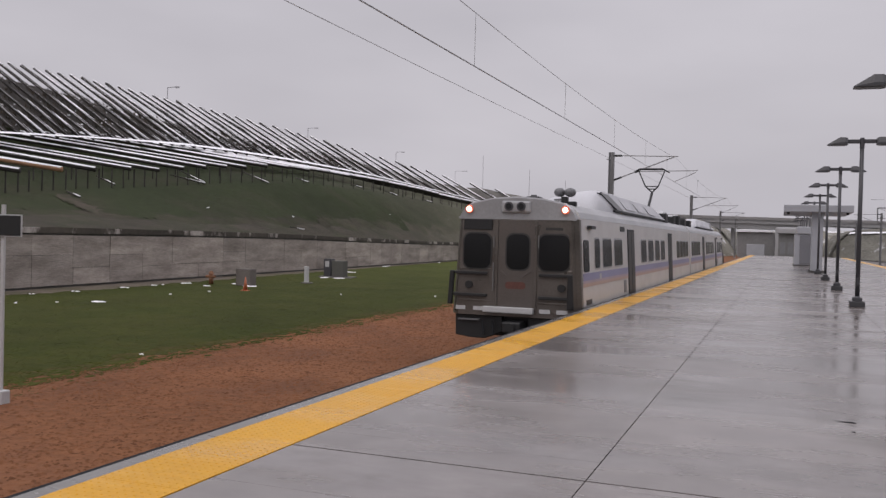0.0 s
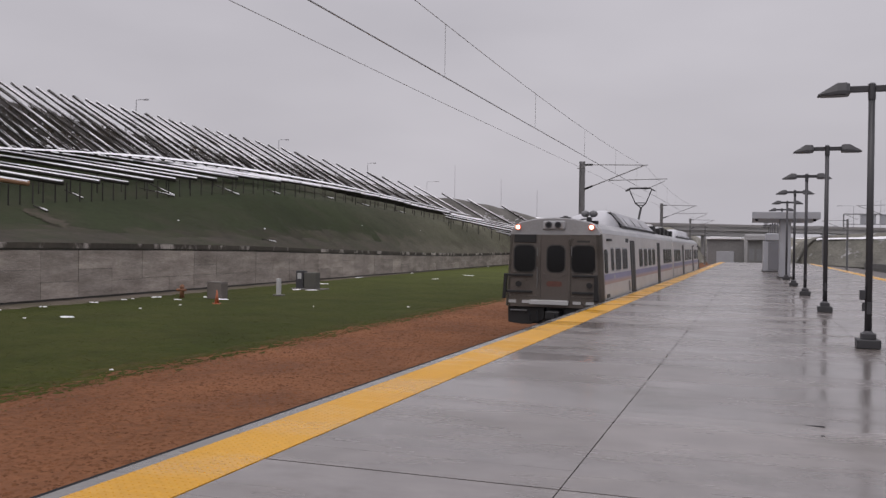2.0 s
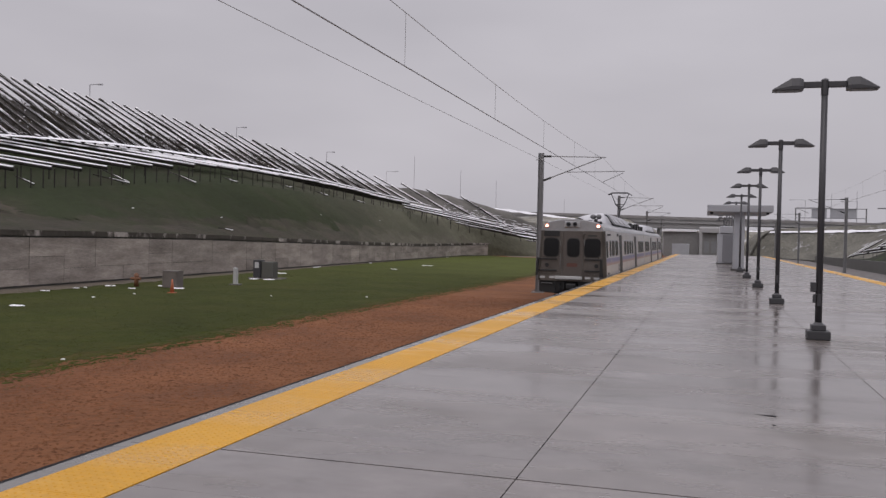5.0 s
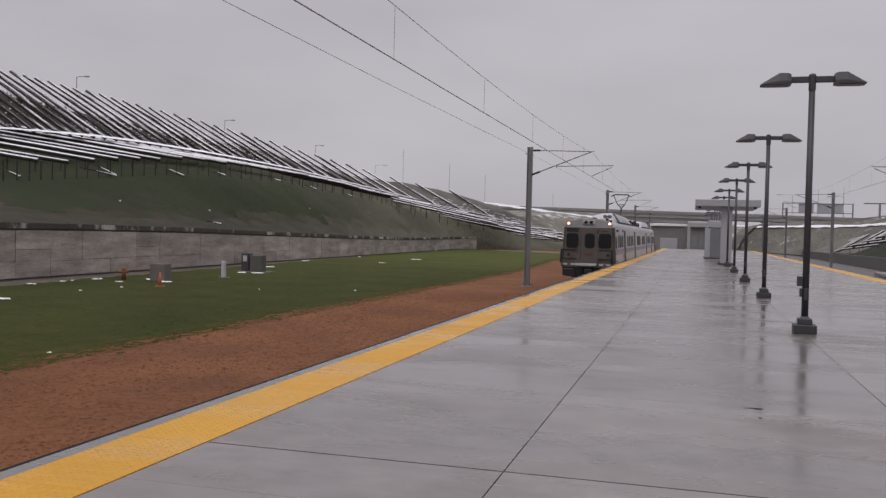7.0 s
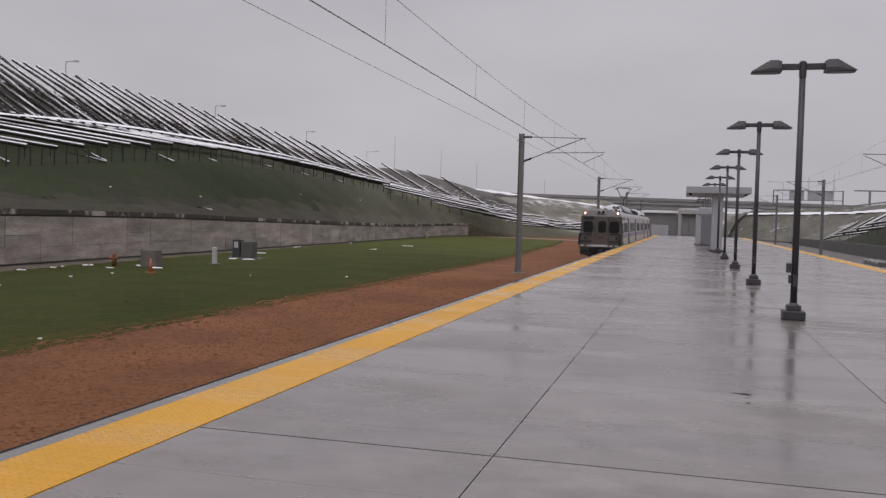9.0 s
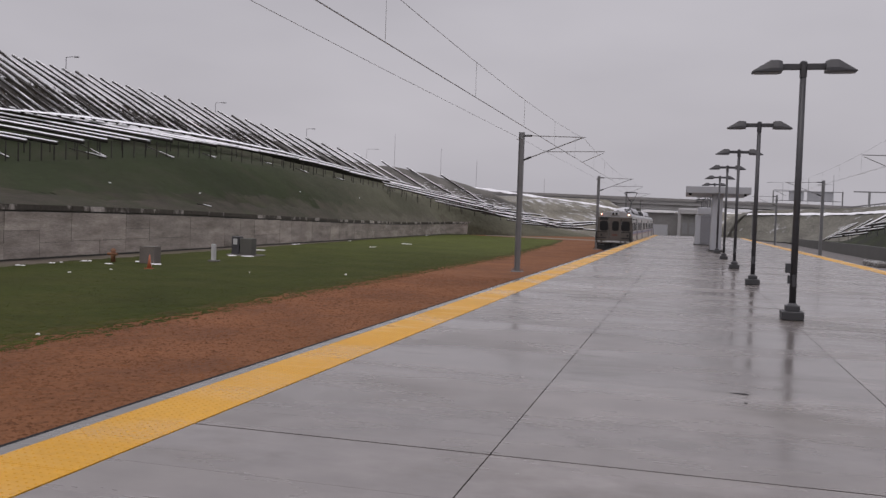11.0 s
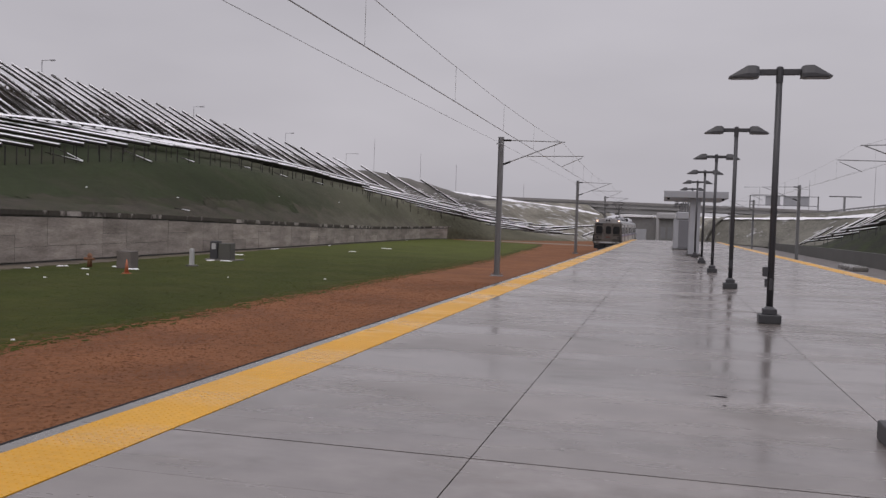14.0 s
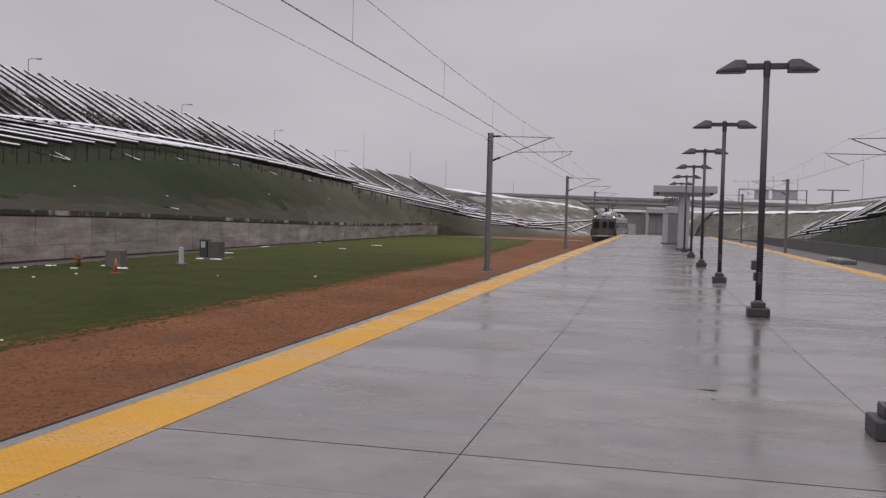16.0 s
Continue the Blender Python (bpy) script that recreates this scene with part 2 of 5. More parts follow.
# bank grass with the shadow below the low logs painted into its colour
SHADY = material("log_shaded_bank", (0.03, 0.031, 0.025), 0.95, vary=0.35, size=0.15, fine=2, bump=0.05, bump_size=6, second=(0.036, 0.046, 0.02), specular=0.15)
BRUSH = material("dry_brown_brush", (0.085, 0.066, 0.05), 0.95, vary=0.4, size=0.5, fine=4, second=(0.05, 0.045, 0.035), specular=0.1)
WIRE = material("dull_wire", (0.27, 0.27, 0.275), 0.5)


def wet_film(m, dull, glossy):
    """Standing water: glossy films with ragged borders between damp, duller concrete."""
    n, l = m.node_tree.nodes, m.node_tree.links
    b = n["Principled BSDF"]
    mp = n.new("ShaderNodeMapping")
    mp.inputs["Scale"].default_value = (0.45, 1.5, 1)
    l.new(n.new("ShaderNodeNewGeometry").outputs["Position"], mp.inputs["Vector"])
    broad, ragged = n.new("ShaderNodeTexNoise"), n.new("ShaderNodeTexNoise")
    for t, size, detail in ((broad, 0.5, 6.0), (ragged, 6.0, 4.0)):
        t.inputs["Scale"].default_value, t.inputs["Detail"].default_value, t.inputs["Roughness"].default_value = size, detail, 0.62
        l.new(mp.outputs["Vector"], t.inputs["Vector"])
    film = n.new("ShaderNodeMapRange")
    film.inputs["From Min"].default_value, film.inputs["From Max"].default_value = 0.46, 0.57
    film.inputs["To Min"].default_value, film.inputs["To Max"].default_value = dull, glossy
    l.new(broad.outputs["Fac"], film.inputs["Value"])
    l.new(film.outputs["Result"], b.inputs["Roughness"])
    ripple = n.new("ShaderNodeBump")
    ripple.inputs["Strength"].default_value, ripple.inputs["Distance"].default_value = 1.0, 0.0006
    l.new(ragged.outputs["Fac"], ripple.inputs["Height"])
    l.new(ripple.outputs["Normal"], b.inputs["Normal"])


wet_film(CONCRETE, 0.28, 0.15)
wet_film(EDGE, 0.28, 0.14)
wet_film(YELLOW, 0.5, 0.24)


# ---- mesh helpers ----
def box(bm, x0, x1, y0, y1, z0, z1, bevel=0.0):
    r = bmesh.ops.create_cube(bm, size=1.0)
    bmesh.ops.scale(bm, vec=(x1 - x0, y1 - y0, z1 - z0), verts=r["verts"])
    bmesh.ops.translate(bm, vec=((x0 + x1) / 2, (y0 + y1) / 2, (z0 + z1) / 2), verts=r["verts"])
    if bevel:
        edges = list({e for v in r["verts"] for e in v.link_edges})
        bmesh.ops.bevel(bm, geom=edges, offset=bevel, segments=2, affect="EDGES", profile=0.5)
    return bm


def tube(bm, a, b, r0, r1=None, sides=8, caps=True):
    a, b = Vector(a), Vector(b)
    r1 = r0 if r1 is None else r1
    q = (b - a).to_track_quat("Z", "Y")
    rings = []
    for p, r in ((a, r0), (b, r1)):
        rings.append([bm.verts.new(p + q @ Vector((r * math.cos(2 * math.pi * k / sides), r * math.sin(2 * math.pi * k / sides), 0))) for k in range(sides)])
    for k in range(sides):
        bm.faces.new((rings[0][k], rings[0][(k + 1) % sides], rings[1][(k + 1) % sides], rings[1][k]))
    if caps:
        bm.faces.new(rings[0][::-1])
        bm.faces.new(rings[1])
    return bm


def prism(bm, outline, depth, m=Matrix()):
    """An outline in x, z, given thickness along y from 0 to depth, moved by m."""
    f = [bm.verts.new(m @ Vector((x, 0, z))) for x, z in outline]
    g = [bm.verts.new(m @ Vector((x, depth, z))) for x, z in outline]
    n = len(outline)
    bm.faces.new(f)
    bm.faces.new(g[::-1])
    for k in range(n):
        bm.faces.new((f[k], g[k], g[(k + 1) % n], f[(k + 1) % n]))
    bmesh.ops.recalc_face_normals(bm, faces=bm.faces[:])
    return bm


def rounded(x0, x1, z0, z1, r, steps=4):
    pts = []
    for cx, cz, a in ((x1 - r, z1 - r, 0), (x0 + r, z1 - r, 90), (x0 + r, z0 + r, 180), (x1 - r, z0 + r, 270)):
        for k in range(steps + 1):
            w = radians(a + 90 * k / steps)
            pts.append((cx + r * math.cos(w), cz + r * math.sin(w)))
    return pts


def mesh_of(name, bm, mat, smooth=False):
    bmesh.ops.recalc_face_normals(bm, faces=bm.faces[:])
    me = bpy.data.meshes.new(name)
    bm.to_mesh(me)
    bm.free()
    me.materials.append(mat)
    if smooth:
        me.shade_smooth()
    return me


def part(name, bm, mat, parent=None, label="", smooth=False):
    ob = new(name, mesh_of(name, bm, mat, smooth) if isinstance(bm, bmesh.types.BMesh) else bm)
    if parent is not None:
        ob.parent = parent
    if label:
        ob["label"] = label
    return ob


def thing(name, label, category, group="", kind="", m=None):
    ob = tagged(new(name), label, category, group, kind)
    ob.empty_display_size = 0.2
    if m is not None:
        ob.matrix_basis = m
    return ob


def solo(name, bm, mat, label, category, group="", kind="", smooth=False):
    return tagged(part(name, bm, mat, smooth=smooth), label, category, group, kind)


def B():
    return bmesh.new()


# ---- plan ----
GROUND = -1.6
RAIL = -1.22
EDGE_L, EDGE_R = -4.055, 7.645
AXIS = 1.79
Y0, Y1 = -14.0, 121.0
TRACK_L, TRACK_R = -5.72, 9.45


def wall_x(y):
    return -31.6 - 0.058 * y if y < 147 else -40.13 + 0.32 * (y - 147)


def near(s):
    """Pull of the far end of the hillside towards the track."""
    return 1.0 / (1.0 + max(0.0, s - 150.0) / 220.0)


def curve(table):
    ys, zs = zip(*table)
    return lambda s: float(np.interp(s, ys, zs))


low_z = curve([(20, 3.2), (41.6, 4.8), (48, 5.46), (54.6, 5.92), (63, 6.78), (67, 7.08), (71, 7.55), (80, 7.75), (92, 7.75), (104, 7.45), (119, 6.95), (128, 6.6), (146, 6.0), (189, 4.7), (236, 2.25), (270, 1.45), (345, -0.9)])
mid_z = curve([(20, 5.9), (49, 8.26), (57, 8.84), (63, 9.22), (69, 9.55), (76, 9.74), (87, 9.82), (97, 9.77), (109, 9.63), (127, 9.12), (155, 8.25), (166, 7.9), (209, 6.3), (250, 4.9), (290, 3.0), (333, 1.7)])
corner_z = curve([(110, 6.4), (128, 5.65), (137, 5.03), (149, 4.36), (166, 3.5), (197, 2.2), (238, 0.2), (300, -0.9)])
top_z = curve([(20, 15.2), (59, 15.88), (67, 16.15), (78, 16.1), (88, 15.98), (96, 15.84), (104, 15.78), (111, 15.58), (119, 15.32), (129, 15.1), (134, 14.8), (147, 14.4), (162, 13.96), (172, 13.65), (184, 13.27), (203, 13.05), (238, 12.9), (272, 11.7), (340, 8.5)])
EYE = Vector((0, 0, 1.533))


crest_drop = curve([(45, 1.1), (78, 2.6), (104, 2.6), (125, 1.9), (165, 1.7), (190, 0.9), (203, 0.6), (340, 0.45)])


def hillside(x, s, z):
    p = Vector((x, s, z))
    return EYE + (p - EYE) * near(s)


def low_end(s):
    return hillside(-44, s, low_z(s))


def middle(s):
    return hillside(-54, s, mid_z(s))


def tip(s):
    return hillside(-65, s, top_z(s))


# ---- ground ----
def build_ground():
    bm = B()
    n = 40
    xs = np.linspace(-2500, 2500, n)
    vs = [[bm.verts.new((x, y, GROUND)) for x in xs] for y in np.linspace(-500, 3500, n)]
    for j in range(n - 1):
        for i in range(n - 1):
            bm.faces.new((vs[j][i], vs[j][i + 1], vs[j + 1][i + 1], vs[j + 1][i]))
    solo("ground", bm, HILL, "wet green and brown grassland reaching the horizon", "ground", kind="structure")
    bm = B()
    edge_l = lambda y: float(np.interp(y, [75, 97, 125, 141, 150, 157], [-14.2, -15.5, -16.7, -18.5, -34, -39])) + 0.5 * noise.noise(Vector((y * 0.15, 0, 0))) + 0.35 * noise.noise(Vector((y * 0.9, 7, 0)))
    ys = np.linspace(-20, 230, 900)
    a = [bm.verts.new((edge_l(y), y, GROUND + 0.02)) for y in ys]
    c = [bm.verts.new((-4.1, y, GROUND + 0.02)) for y in ys]
    for k in range(len(ys) - 1):
        bm.faces.new((a[k], c[k], c[k + 1], a[k + 1]))
    solo("gravel_strip", bm, GRAVEL, "strip of reddish-brown crushed stone beside the track", "gravel", kind="structure")
    bm = B()
    box(bm, 7.7, 19.8, -20, 230, GROUND - 0.2, GROUND + 0.02)
    solo("gravel_strip_east", bm, BALLAST, "dark grey crushed stone under the second track", "gravel", kind="structure")
    bm = B()
    a = [bm.verts.new((wall_x(min(y, 158)) - 0.1, y, GROUND + 0.012)) for y in ys]
    c = [bm.verts.new((edge_l(y) + 0.2, y, GROUND + 0.012)) for y in ys]
    for k in range(len(ys) - 1):
        bm.faces.new((a[k], c[k], c[k + 1], a[k + 1]))
    verge = B()
    a = [verge.verts.new((wall_x(min(y, 158)) - 0.05, y, GROUND + 0.04)) for y in ys]
    c = [verge.verts.new((wall_x(min(y, 158)) + float(np.interp(y, [20, 45, 75, 100], [2.2, 1.7, 1.0, 0.3])) * (1 + 0.5 * noise.noise(Vector((y * 0.35, 3, 0))) + 0.35 * noise.noise(Vector((y * 1.6, 9, 0)))), y, GROUND + 0.016)) for y in ys]
    for k in range(len(ys) - 1):
        verge.faces.new((a[k], c[k], c[k + 1], a[k + 1]))
    solo("mud_verge", verge, MUD, "ragged strip of pale mud along the wall foot", "mud", kind="structure")
    tufts, rnd = B(), random.Random(17)
    for k in range(1500):
        y = 12 + 100 * rnd.random() ** 1.6
        d = rnd.gauss(0, 0.4)
        r = rnd.uniform(0.03, 0.12) * (1 + y / 150)
        blob(tufts, edge_l(y) + d, y, GROUND + (0.026 if d > 0 else 0.016), r * 0.7, r * 1.3, 0.012, rnd)
    worn = B()
    a = [worn.verts.new((edge_l(y) - 0.75 - 0.45 * noise.noise(Vector((y * 0.4, 11, 0))) - 0.3 * noise.noise(Vector((y * 2.1, 13, 0))), y, GROUND + 0.0165)) for y in ys]
    c = [worn.verts.new((edge_l(y) + 0.25, y, GROUND + 0.0165)) for y in ys]
    for k in range(len(ys) - 1):
        worn.faces.new((a[k], c[k], c[k + 1], a[k + 1]))
    solo("worn_grass_border", worn, SCUFFED, "thin worn brownish grass beside the gravel", "grass", kind="structure")
    solo("border_tufts", tufts, BLADE, "ragged tufts of grass at the gravel border", "grass", kind="stuff")
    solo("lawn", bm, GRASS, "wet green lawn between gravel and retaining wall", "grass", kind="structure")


def loft(bm, rows, bumpy=0.12):
    made = []
    for row in rows:
        fine = []
        for p, q in zip(row, row[1:]):
            for k in range(4):
                v = p.lerp(q, k / 4)
                v.z += bumpy * noise.noise(v * 0.25) if fine else 0
                fine.append(v)
        fine.append(row[-1])
        made.append([bm.verts.new(v) for v in fine])
    for r, q in zip(made, made[1:]):
        for k in range(len(r) - 1):
            bm.faces.new((r[k], q[k], q[k + 1], r[k + 1]))


def slope_point(y, u):
    foot = Vector((wall_x(y) - 0.3, y, wall_top(y) + 0.05))
    return foot.lerp(low_end(y) - Vector((0, 0, 1.5)), u)


def build_hill():
    rows = []
    for s in [-40, -20, 0, 20] + list(np.linspace(30, 340, 90)):
        g = near(s)
        y = s * g
        t, mdl, lo = tip(s), middle(s), low_end(s)
        past = min(1.0, max(0.0, (s - 165.0) / 30.0))
        foot = Vector((wall_x(y) - 0.3, y, wall_top(y) + 0.05)).lerp(Vector((lo.x + 6.5, y - 2, GROUND + 0.02)), past)
        row = [Vector((foot.x + 0.12, foot.y, GROUND - 0.3)), foot, lo - Vector((0, 0, 1.5 * g)), mdl - Vector((float(np.interp(s, [66, 84], [7.0, 0.0])) * g, 0, 1.4 * g)), t - Vector((0, 0, crest_drop(s) * g))]
        row[2].z = max(row[2].z, foot.z + 0.02)
        crest = row[4]
        row.insert(4, row[3].lerp(crest, 0.35))
        row += [Vector((crest.x - 5, y, crest.z + 0.3)), Vector((crest.x - 30, y, crest.z + 0.6)), Vector((crest.x - 400, y, crest.z))]
        rows.append(row)
    bm = B()
    loft(bm, [r[:5] for r in rows])
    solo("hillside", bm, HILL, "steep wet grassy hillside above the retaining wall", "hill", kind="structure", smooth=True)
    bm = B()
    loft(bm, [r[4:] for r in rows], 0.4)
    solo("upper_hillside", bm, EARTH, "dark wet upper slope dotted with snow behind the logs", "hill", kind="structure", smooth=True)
    # worn soil above the wall and a bare track down the slope
    bm = B()
    a, b = [], []
    for y in np.linspace(-15, 150, 240):
        a.append(bm.verts.new((wall_x(y) - 0.15, y, wall_top(y) + 0.174)))
        b.append(bm.verts.new(slope_point(y, float(np.interp(y, [41, 46], [0.4, 0.2])) + 0.14 * noise.noise(Vector((y * 0.25, 0, 0))) + 0.06 * noise.noise(Vector((y * 1.7, 4, 0)))) + Vector((0, 0, 0.1))))
    for k in range(len(a) - 1):
        bm.faces.new((a[k], a[k + 1], b[k + 1], b[k]))
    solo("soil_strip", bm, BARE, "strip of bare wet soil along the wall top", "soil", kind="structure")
    def patch(bm, y, u, ry, ru, rnd):
        ring = []
        for k in range(7):
            w, r = k * 0.898, rnd.uniform(0.6, 1.15)
            p = slope_point(y + ry * r * math.cos(w), u + ru * r * math.sin(w))
            ring.append(bm.verts.new(p + Vector((0.02, 0, 0.05 + 0.12 * noise.noise(p * 0.25)))))
        bm.faces.new(ring)
    rnd = random.Random(41)
    bm = B()
    a, b = [], []
    for y in np.linspace(20, 150, 900):
        a.append(bm.verts.new(slope_point(y, 0.1) + Vector((0, 0, 0.06))))
        b.append(bm.verts.new(slope_point(y, float(np.interp(y, [41, 46], [0.58, 0.36])) + 0.12 * noise.noise(Vector((y * 0.3, 8, 0))) + 0.1 * noise.noise(Vector((y * 2.3, 6, 0)))) + Vector((0, 0, 0.06))))
    for k in range(len(a) - 1):
        bm.faces.new((a[k], a[k + 1], b[k + 1], b[k]))
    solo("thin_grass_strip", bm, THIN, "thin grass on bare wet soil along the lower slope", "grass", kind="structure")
    bm = B()
    for k in range(420):
        u = rnd.uniform(0.16, 0.95)
        y = 41.3 + 3.3 * u + rnd.gauss(0, 0.3)
        patch(bm, y, u, rnd.uniform(0.08, 0.34), rnd.uniform(0.008, 0.03), rnd)
    solo("worn_track", bm, WORN, "worn brown track down the slope", "soil", kind="stuff")
    V = Vector
    last = [v.copy() for v in rows[-1][1:4] + rows[-1][5:]]
    far = [last,
           [V((-13, 196, GROUND)), V((-18, 203, 1.4)), V((-24, 212, 4.6)), V((-30, 222, 7.2)), V((-38, 230, 7.6)), V((-70, 262, 8)), V((-440, 300, 8))],
           [V((-11, 225, GROUND)), V((-13, 229, 1.5)), V((-16, 234, 5)), V((-20, 240, 7.4)), V((-24, 250, 7.8)), V((-60, 290, 8)), V((-440, 420, 8))],
           [V((-11, 320, GROUND)), V((-13, 321, 1.5)), V((-16, 322, 5)), V((-20, 323, 7.4)), V((-24, 330, 7.8)), V((-60, 390, 8)), V((-440, 620, 8))]]
    bm = B()
    loft(bm, far)
    solo("far_hillside", bm, DRY, "dry tan hillside with patches of snow near the bridge", "hill", kind="structure", smooth=True)
    right = []
    for y in (-40, 20, 50, 70, 90, 105, 120, 135, 145, 155, 170, 190, 215, 240, 320):
        q = y / 0.87
        lz, tz = (1.533 + (f(q) - 1.533) * 0.87 for f in (right_low, right_top))
        k = min(1.0, max(0.0, (y - 145) / 35.0))
        mid = [V((22.4, y, max(lz - 1.0, GROUND + 0.5))).lerp(V((24, y, 0.2)), k), V((26.6, y, max(tz - 1.6, 0.6))).lerp(V((28, y, 2.4)), k)]
        row = [V((20, y, -0.2 - 1.2 * k))] + mid + [V((31, y, 4.6)), V((33.5, y, 6.0)), V((60, y, 6.4)), V((450, y, 6.5))]
        close = min(1.0, max(0.0, (y - 190) / 50.0))
        ends = [(11.6, -1.5), (12.4, 0.4), (13.6, 2.6), (15.5, 4.6), (17.5, 5.7), (30, 6.3), (450, 6.5)]
        right.append([v.lerp(V((e[0], y, e[1])), close) for v, e in zip(row, ends)])
    bm = B()
    loft(bm, right[:9])
    solo("east_hillside", bm, SHADY, "wet hillside across the tracks, coloured dark for the shade under its logs", "hill", kind="structure", smooth=True)
    bm = B()
    loft(bm, right[8:])
    solo("far_east_hillside", bm, DULL, "dull tan hillside with snow patches by the bridge", "hill", kind="structure", smooth=True)
    wall = thing("wall_east", "low dark wet retaining wall across the tracks", "wall", kind="structure")
    for k in range(30):
        y = 30 + k * 5
        part("wall_panel", box(B(), 19.7, 20.1, y + 0.002, y + 4.998, GROUND - 0.2, -0.15 - 0.25 * max(0, y - 110) / 70), DARK_WALL, wall)
    bm = B()
    loft(bm, [[V((x, 330, GROUND)), V((x, 345, 4.6 + 1.5 * noise.noise(V((x * 0.02, 0, 0))))), V((x, 370, 6.5 + 2.0 * noise.noise(V((x * 0.013, 5, 0))))), V((x, 460, 7.0)), V((x, 900, 4))] for x in range(-400, 401, 20)])
    solo("far_ridge", bm, DRY, "low dry ridge beyond the bridge", "hill", kind="structure", smooth=True)
    # snow lying along the upper edges
    for pts in ([(-40.5, 171, 7.5), (-31.5, 190, 6.6), (-21.5, 212, 5.7), (-16, 226, 4.7)], [(31.2, 140, 4.75), (31.2, 190, 4.75), (23.5, 215, 4.78), (15.7, 240, 4.8)], [(15.5, 356, 6.5), (28.7, 356, 6.7), (45.4, 356, 7.0)]):
        bm = B()
        a, b = [], []
        for k in range(41):
            u = k / 40 * (len(pts) - 1)
            i = min(int(u), len(pts) - 2)
            p = V(pts[i]).lerp(V(pts[i + 1]), u - i)
            w = 0.5 + 0.45 * noise.noise(V((k * 0.47, pts[0][0], 0)))
            a.append(bm.verts.new(p + V((0, 0, 0.35 * w))))
            b.append(bm.verts.new(p + V((0.6 * (1 if p.x < 0 else -1), -0.6, -0.55 * w))))
        for k in range(40):
            bm.faces.new((a[k], a[k + 1], b[k + 1], b[k]))
        solo("snow_bank", bm, SNOW, "long strip of wet snow below the road edge", "snow", "snow strips", "stuff")
    bm = B()
    xs = [(-34, 152), (-26, 149), (-18, 145), (-11, 143)]
    a = [bm.verts.new((x, y, GROUND + 0.035)) for x, y in xs]
    b = [bm.verts.new((x, y + 7, GROUND + 0.035)) for x, y in xs]
    for k in range(3):
        bm.faces.new((a[k], a[k + 1], b[k + 1], b[k]))
    solo("dirt_path", bm, DIRT, "pale dirt track below the far hillside", "path", kind="structure")


right_low = curve([(60, 5.2), (90, 4.2), (106, 3.5), (126, 2.7), (150, 1.2), (182, -0.7)])
right_top = curve([(60, 8.5), (90, 7.4), (106, 6.4), (130, 5.4), (156, 3.6), (187, 2.2)])


def wall_top(y):
    return float(np.interp(y, [0, 46, 58, 69, 96, 120, 147, 158], [1.33, 1.24, 1.16, 0.98, 0.6, 0.36, 0.42, 0.58]))


def build_wall():
    """Cast panels of uneven courses on a straight retaining wall with a coping."""
    wall = thing("wall_west", "stained grey cast-concrete panel retaining wall with a dark coping line", "wall", kind="structure")
    bm = B()
    ys = np.linspace(-20, 158, 90)
    prev = None
    for y in ys:
        x, z = wall_x(y), wall_top(y)
        ring = [bm.verts.new(v) for v in ((x - 0.06, y, GROUND - 0.3), (x - 0.06, y, z), (x - 0.55, y, z), (x - 0.55, y, GROUND - 0.3))]
        if prev:
            for k in range(4):
                bm.faces.new((prev[k], ring[k], ring[(k + 1) % 4], prev[(k + 1) % 4]))
        prev = ring
    part("wall_body", bm, DARK_WALL, wall)
    rnd = random.Random(4)
    w = 2.82
    y = 32.4 - 18 * w
    while y < 158 - w:
        z, top = GROUND + 0.14, min(wall_top(y), wall_top(y + w)) - 0.2
        joints = rnd.choice(((0.7, -0.57), (0.06,), (-0.6,), (0.06,), (-0.6,), (-0.6, 0.06), ()))
        if 31 < y < 48:
            joints = {0: (0.06,), 1: (-0.6,), 2: (0.03,), 3: (-0.65,)}.get(round((y - 32.4) / w), (-0.6,))
        levels = [z] + sorted(q for q in joints if z + 0.15 < q < top - 0.2) + [top]
        for a, c in zip(levels, levels[1:]):
            if c - a < 0.08:
                continue
            d = rnd.uniform(0, 0.035)
            bm = B()
            xa, xb = wall_x(y), wall_x(y + w)
            lo = [(xa + d, y + 0.011, a + 0.01), (xb + d, y + w - 0.011, a + 0.01), (xb + d, y + w - 0.011, c - 0.01), (xa + d, y + 0.011, c - 0.01)]
            f = [bm.verts.new(v) for v in lo]
            g = [bm.verts.new((v[0] - 0.1, v[1], v[2])) for v in lo]
            bm.faces.new(f)
            for k in range(4):
                bm.faces.new((f[k], g[k], g[(k + 1) % 4], f[(k + 1) % 4]))
            part("wall_panel", bm, WALL, wall)
        # coping
        bm = B()
        za, zb = wall_top(y), wall_top(y + w)
        v = [(wall_x(y) + 0.07, y + 0.01, za - 0.12), (wall_x(y + w) + 0.07, y + w - 0.01, zb - 0.12), (wall_x(y + w) + 0.07, y + w - 0.01, zb + 0.17), (wall_x(y) + 0.07, y + 0.01, za + 0.17)]
        f = [bm.verts.new(p) for p in v]
        g = [bm.verts.new((p[0] - 0.4, p[1], p[2])) for p in v]
        bm.faces.new(f)
        bm.faces.new(g[::-1])
        for k in range(4):
            bm.faces.new((f[k], g[k], g[(k + 1) % 4], f[(k + 1) % 4]))
        part("coping", bm, COPING, wall)
        y += w


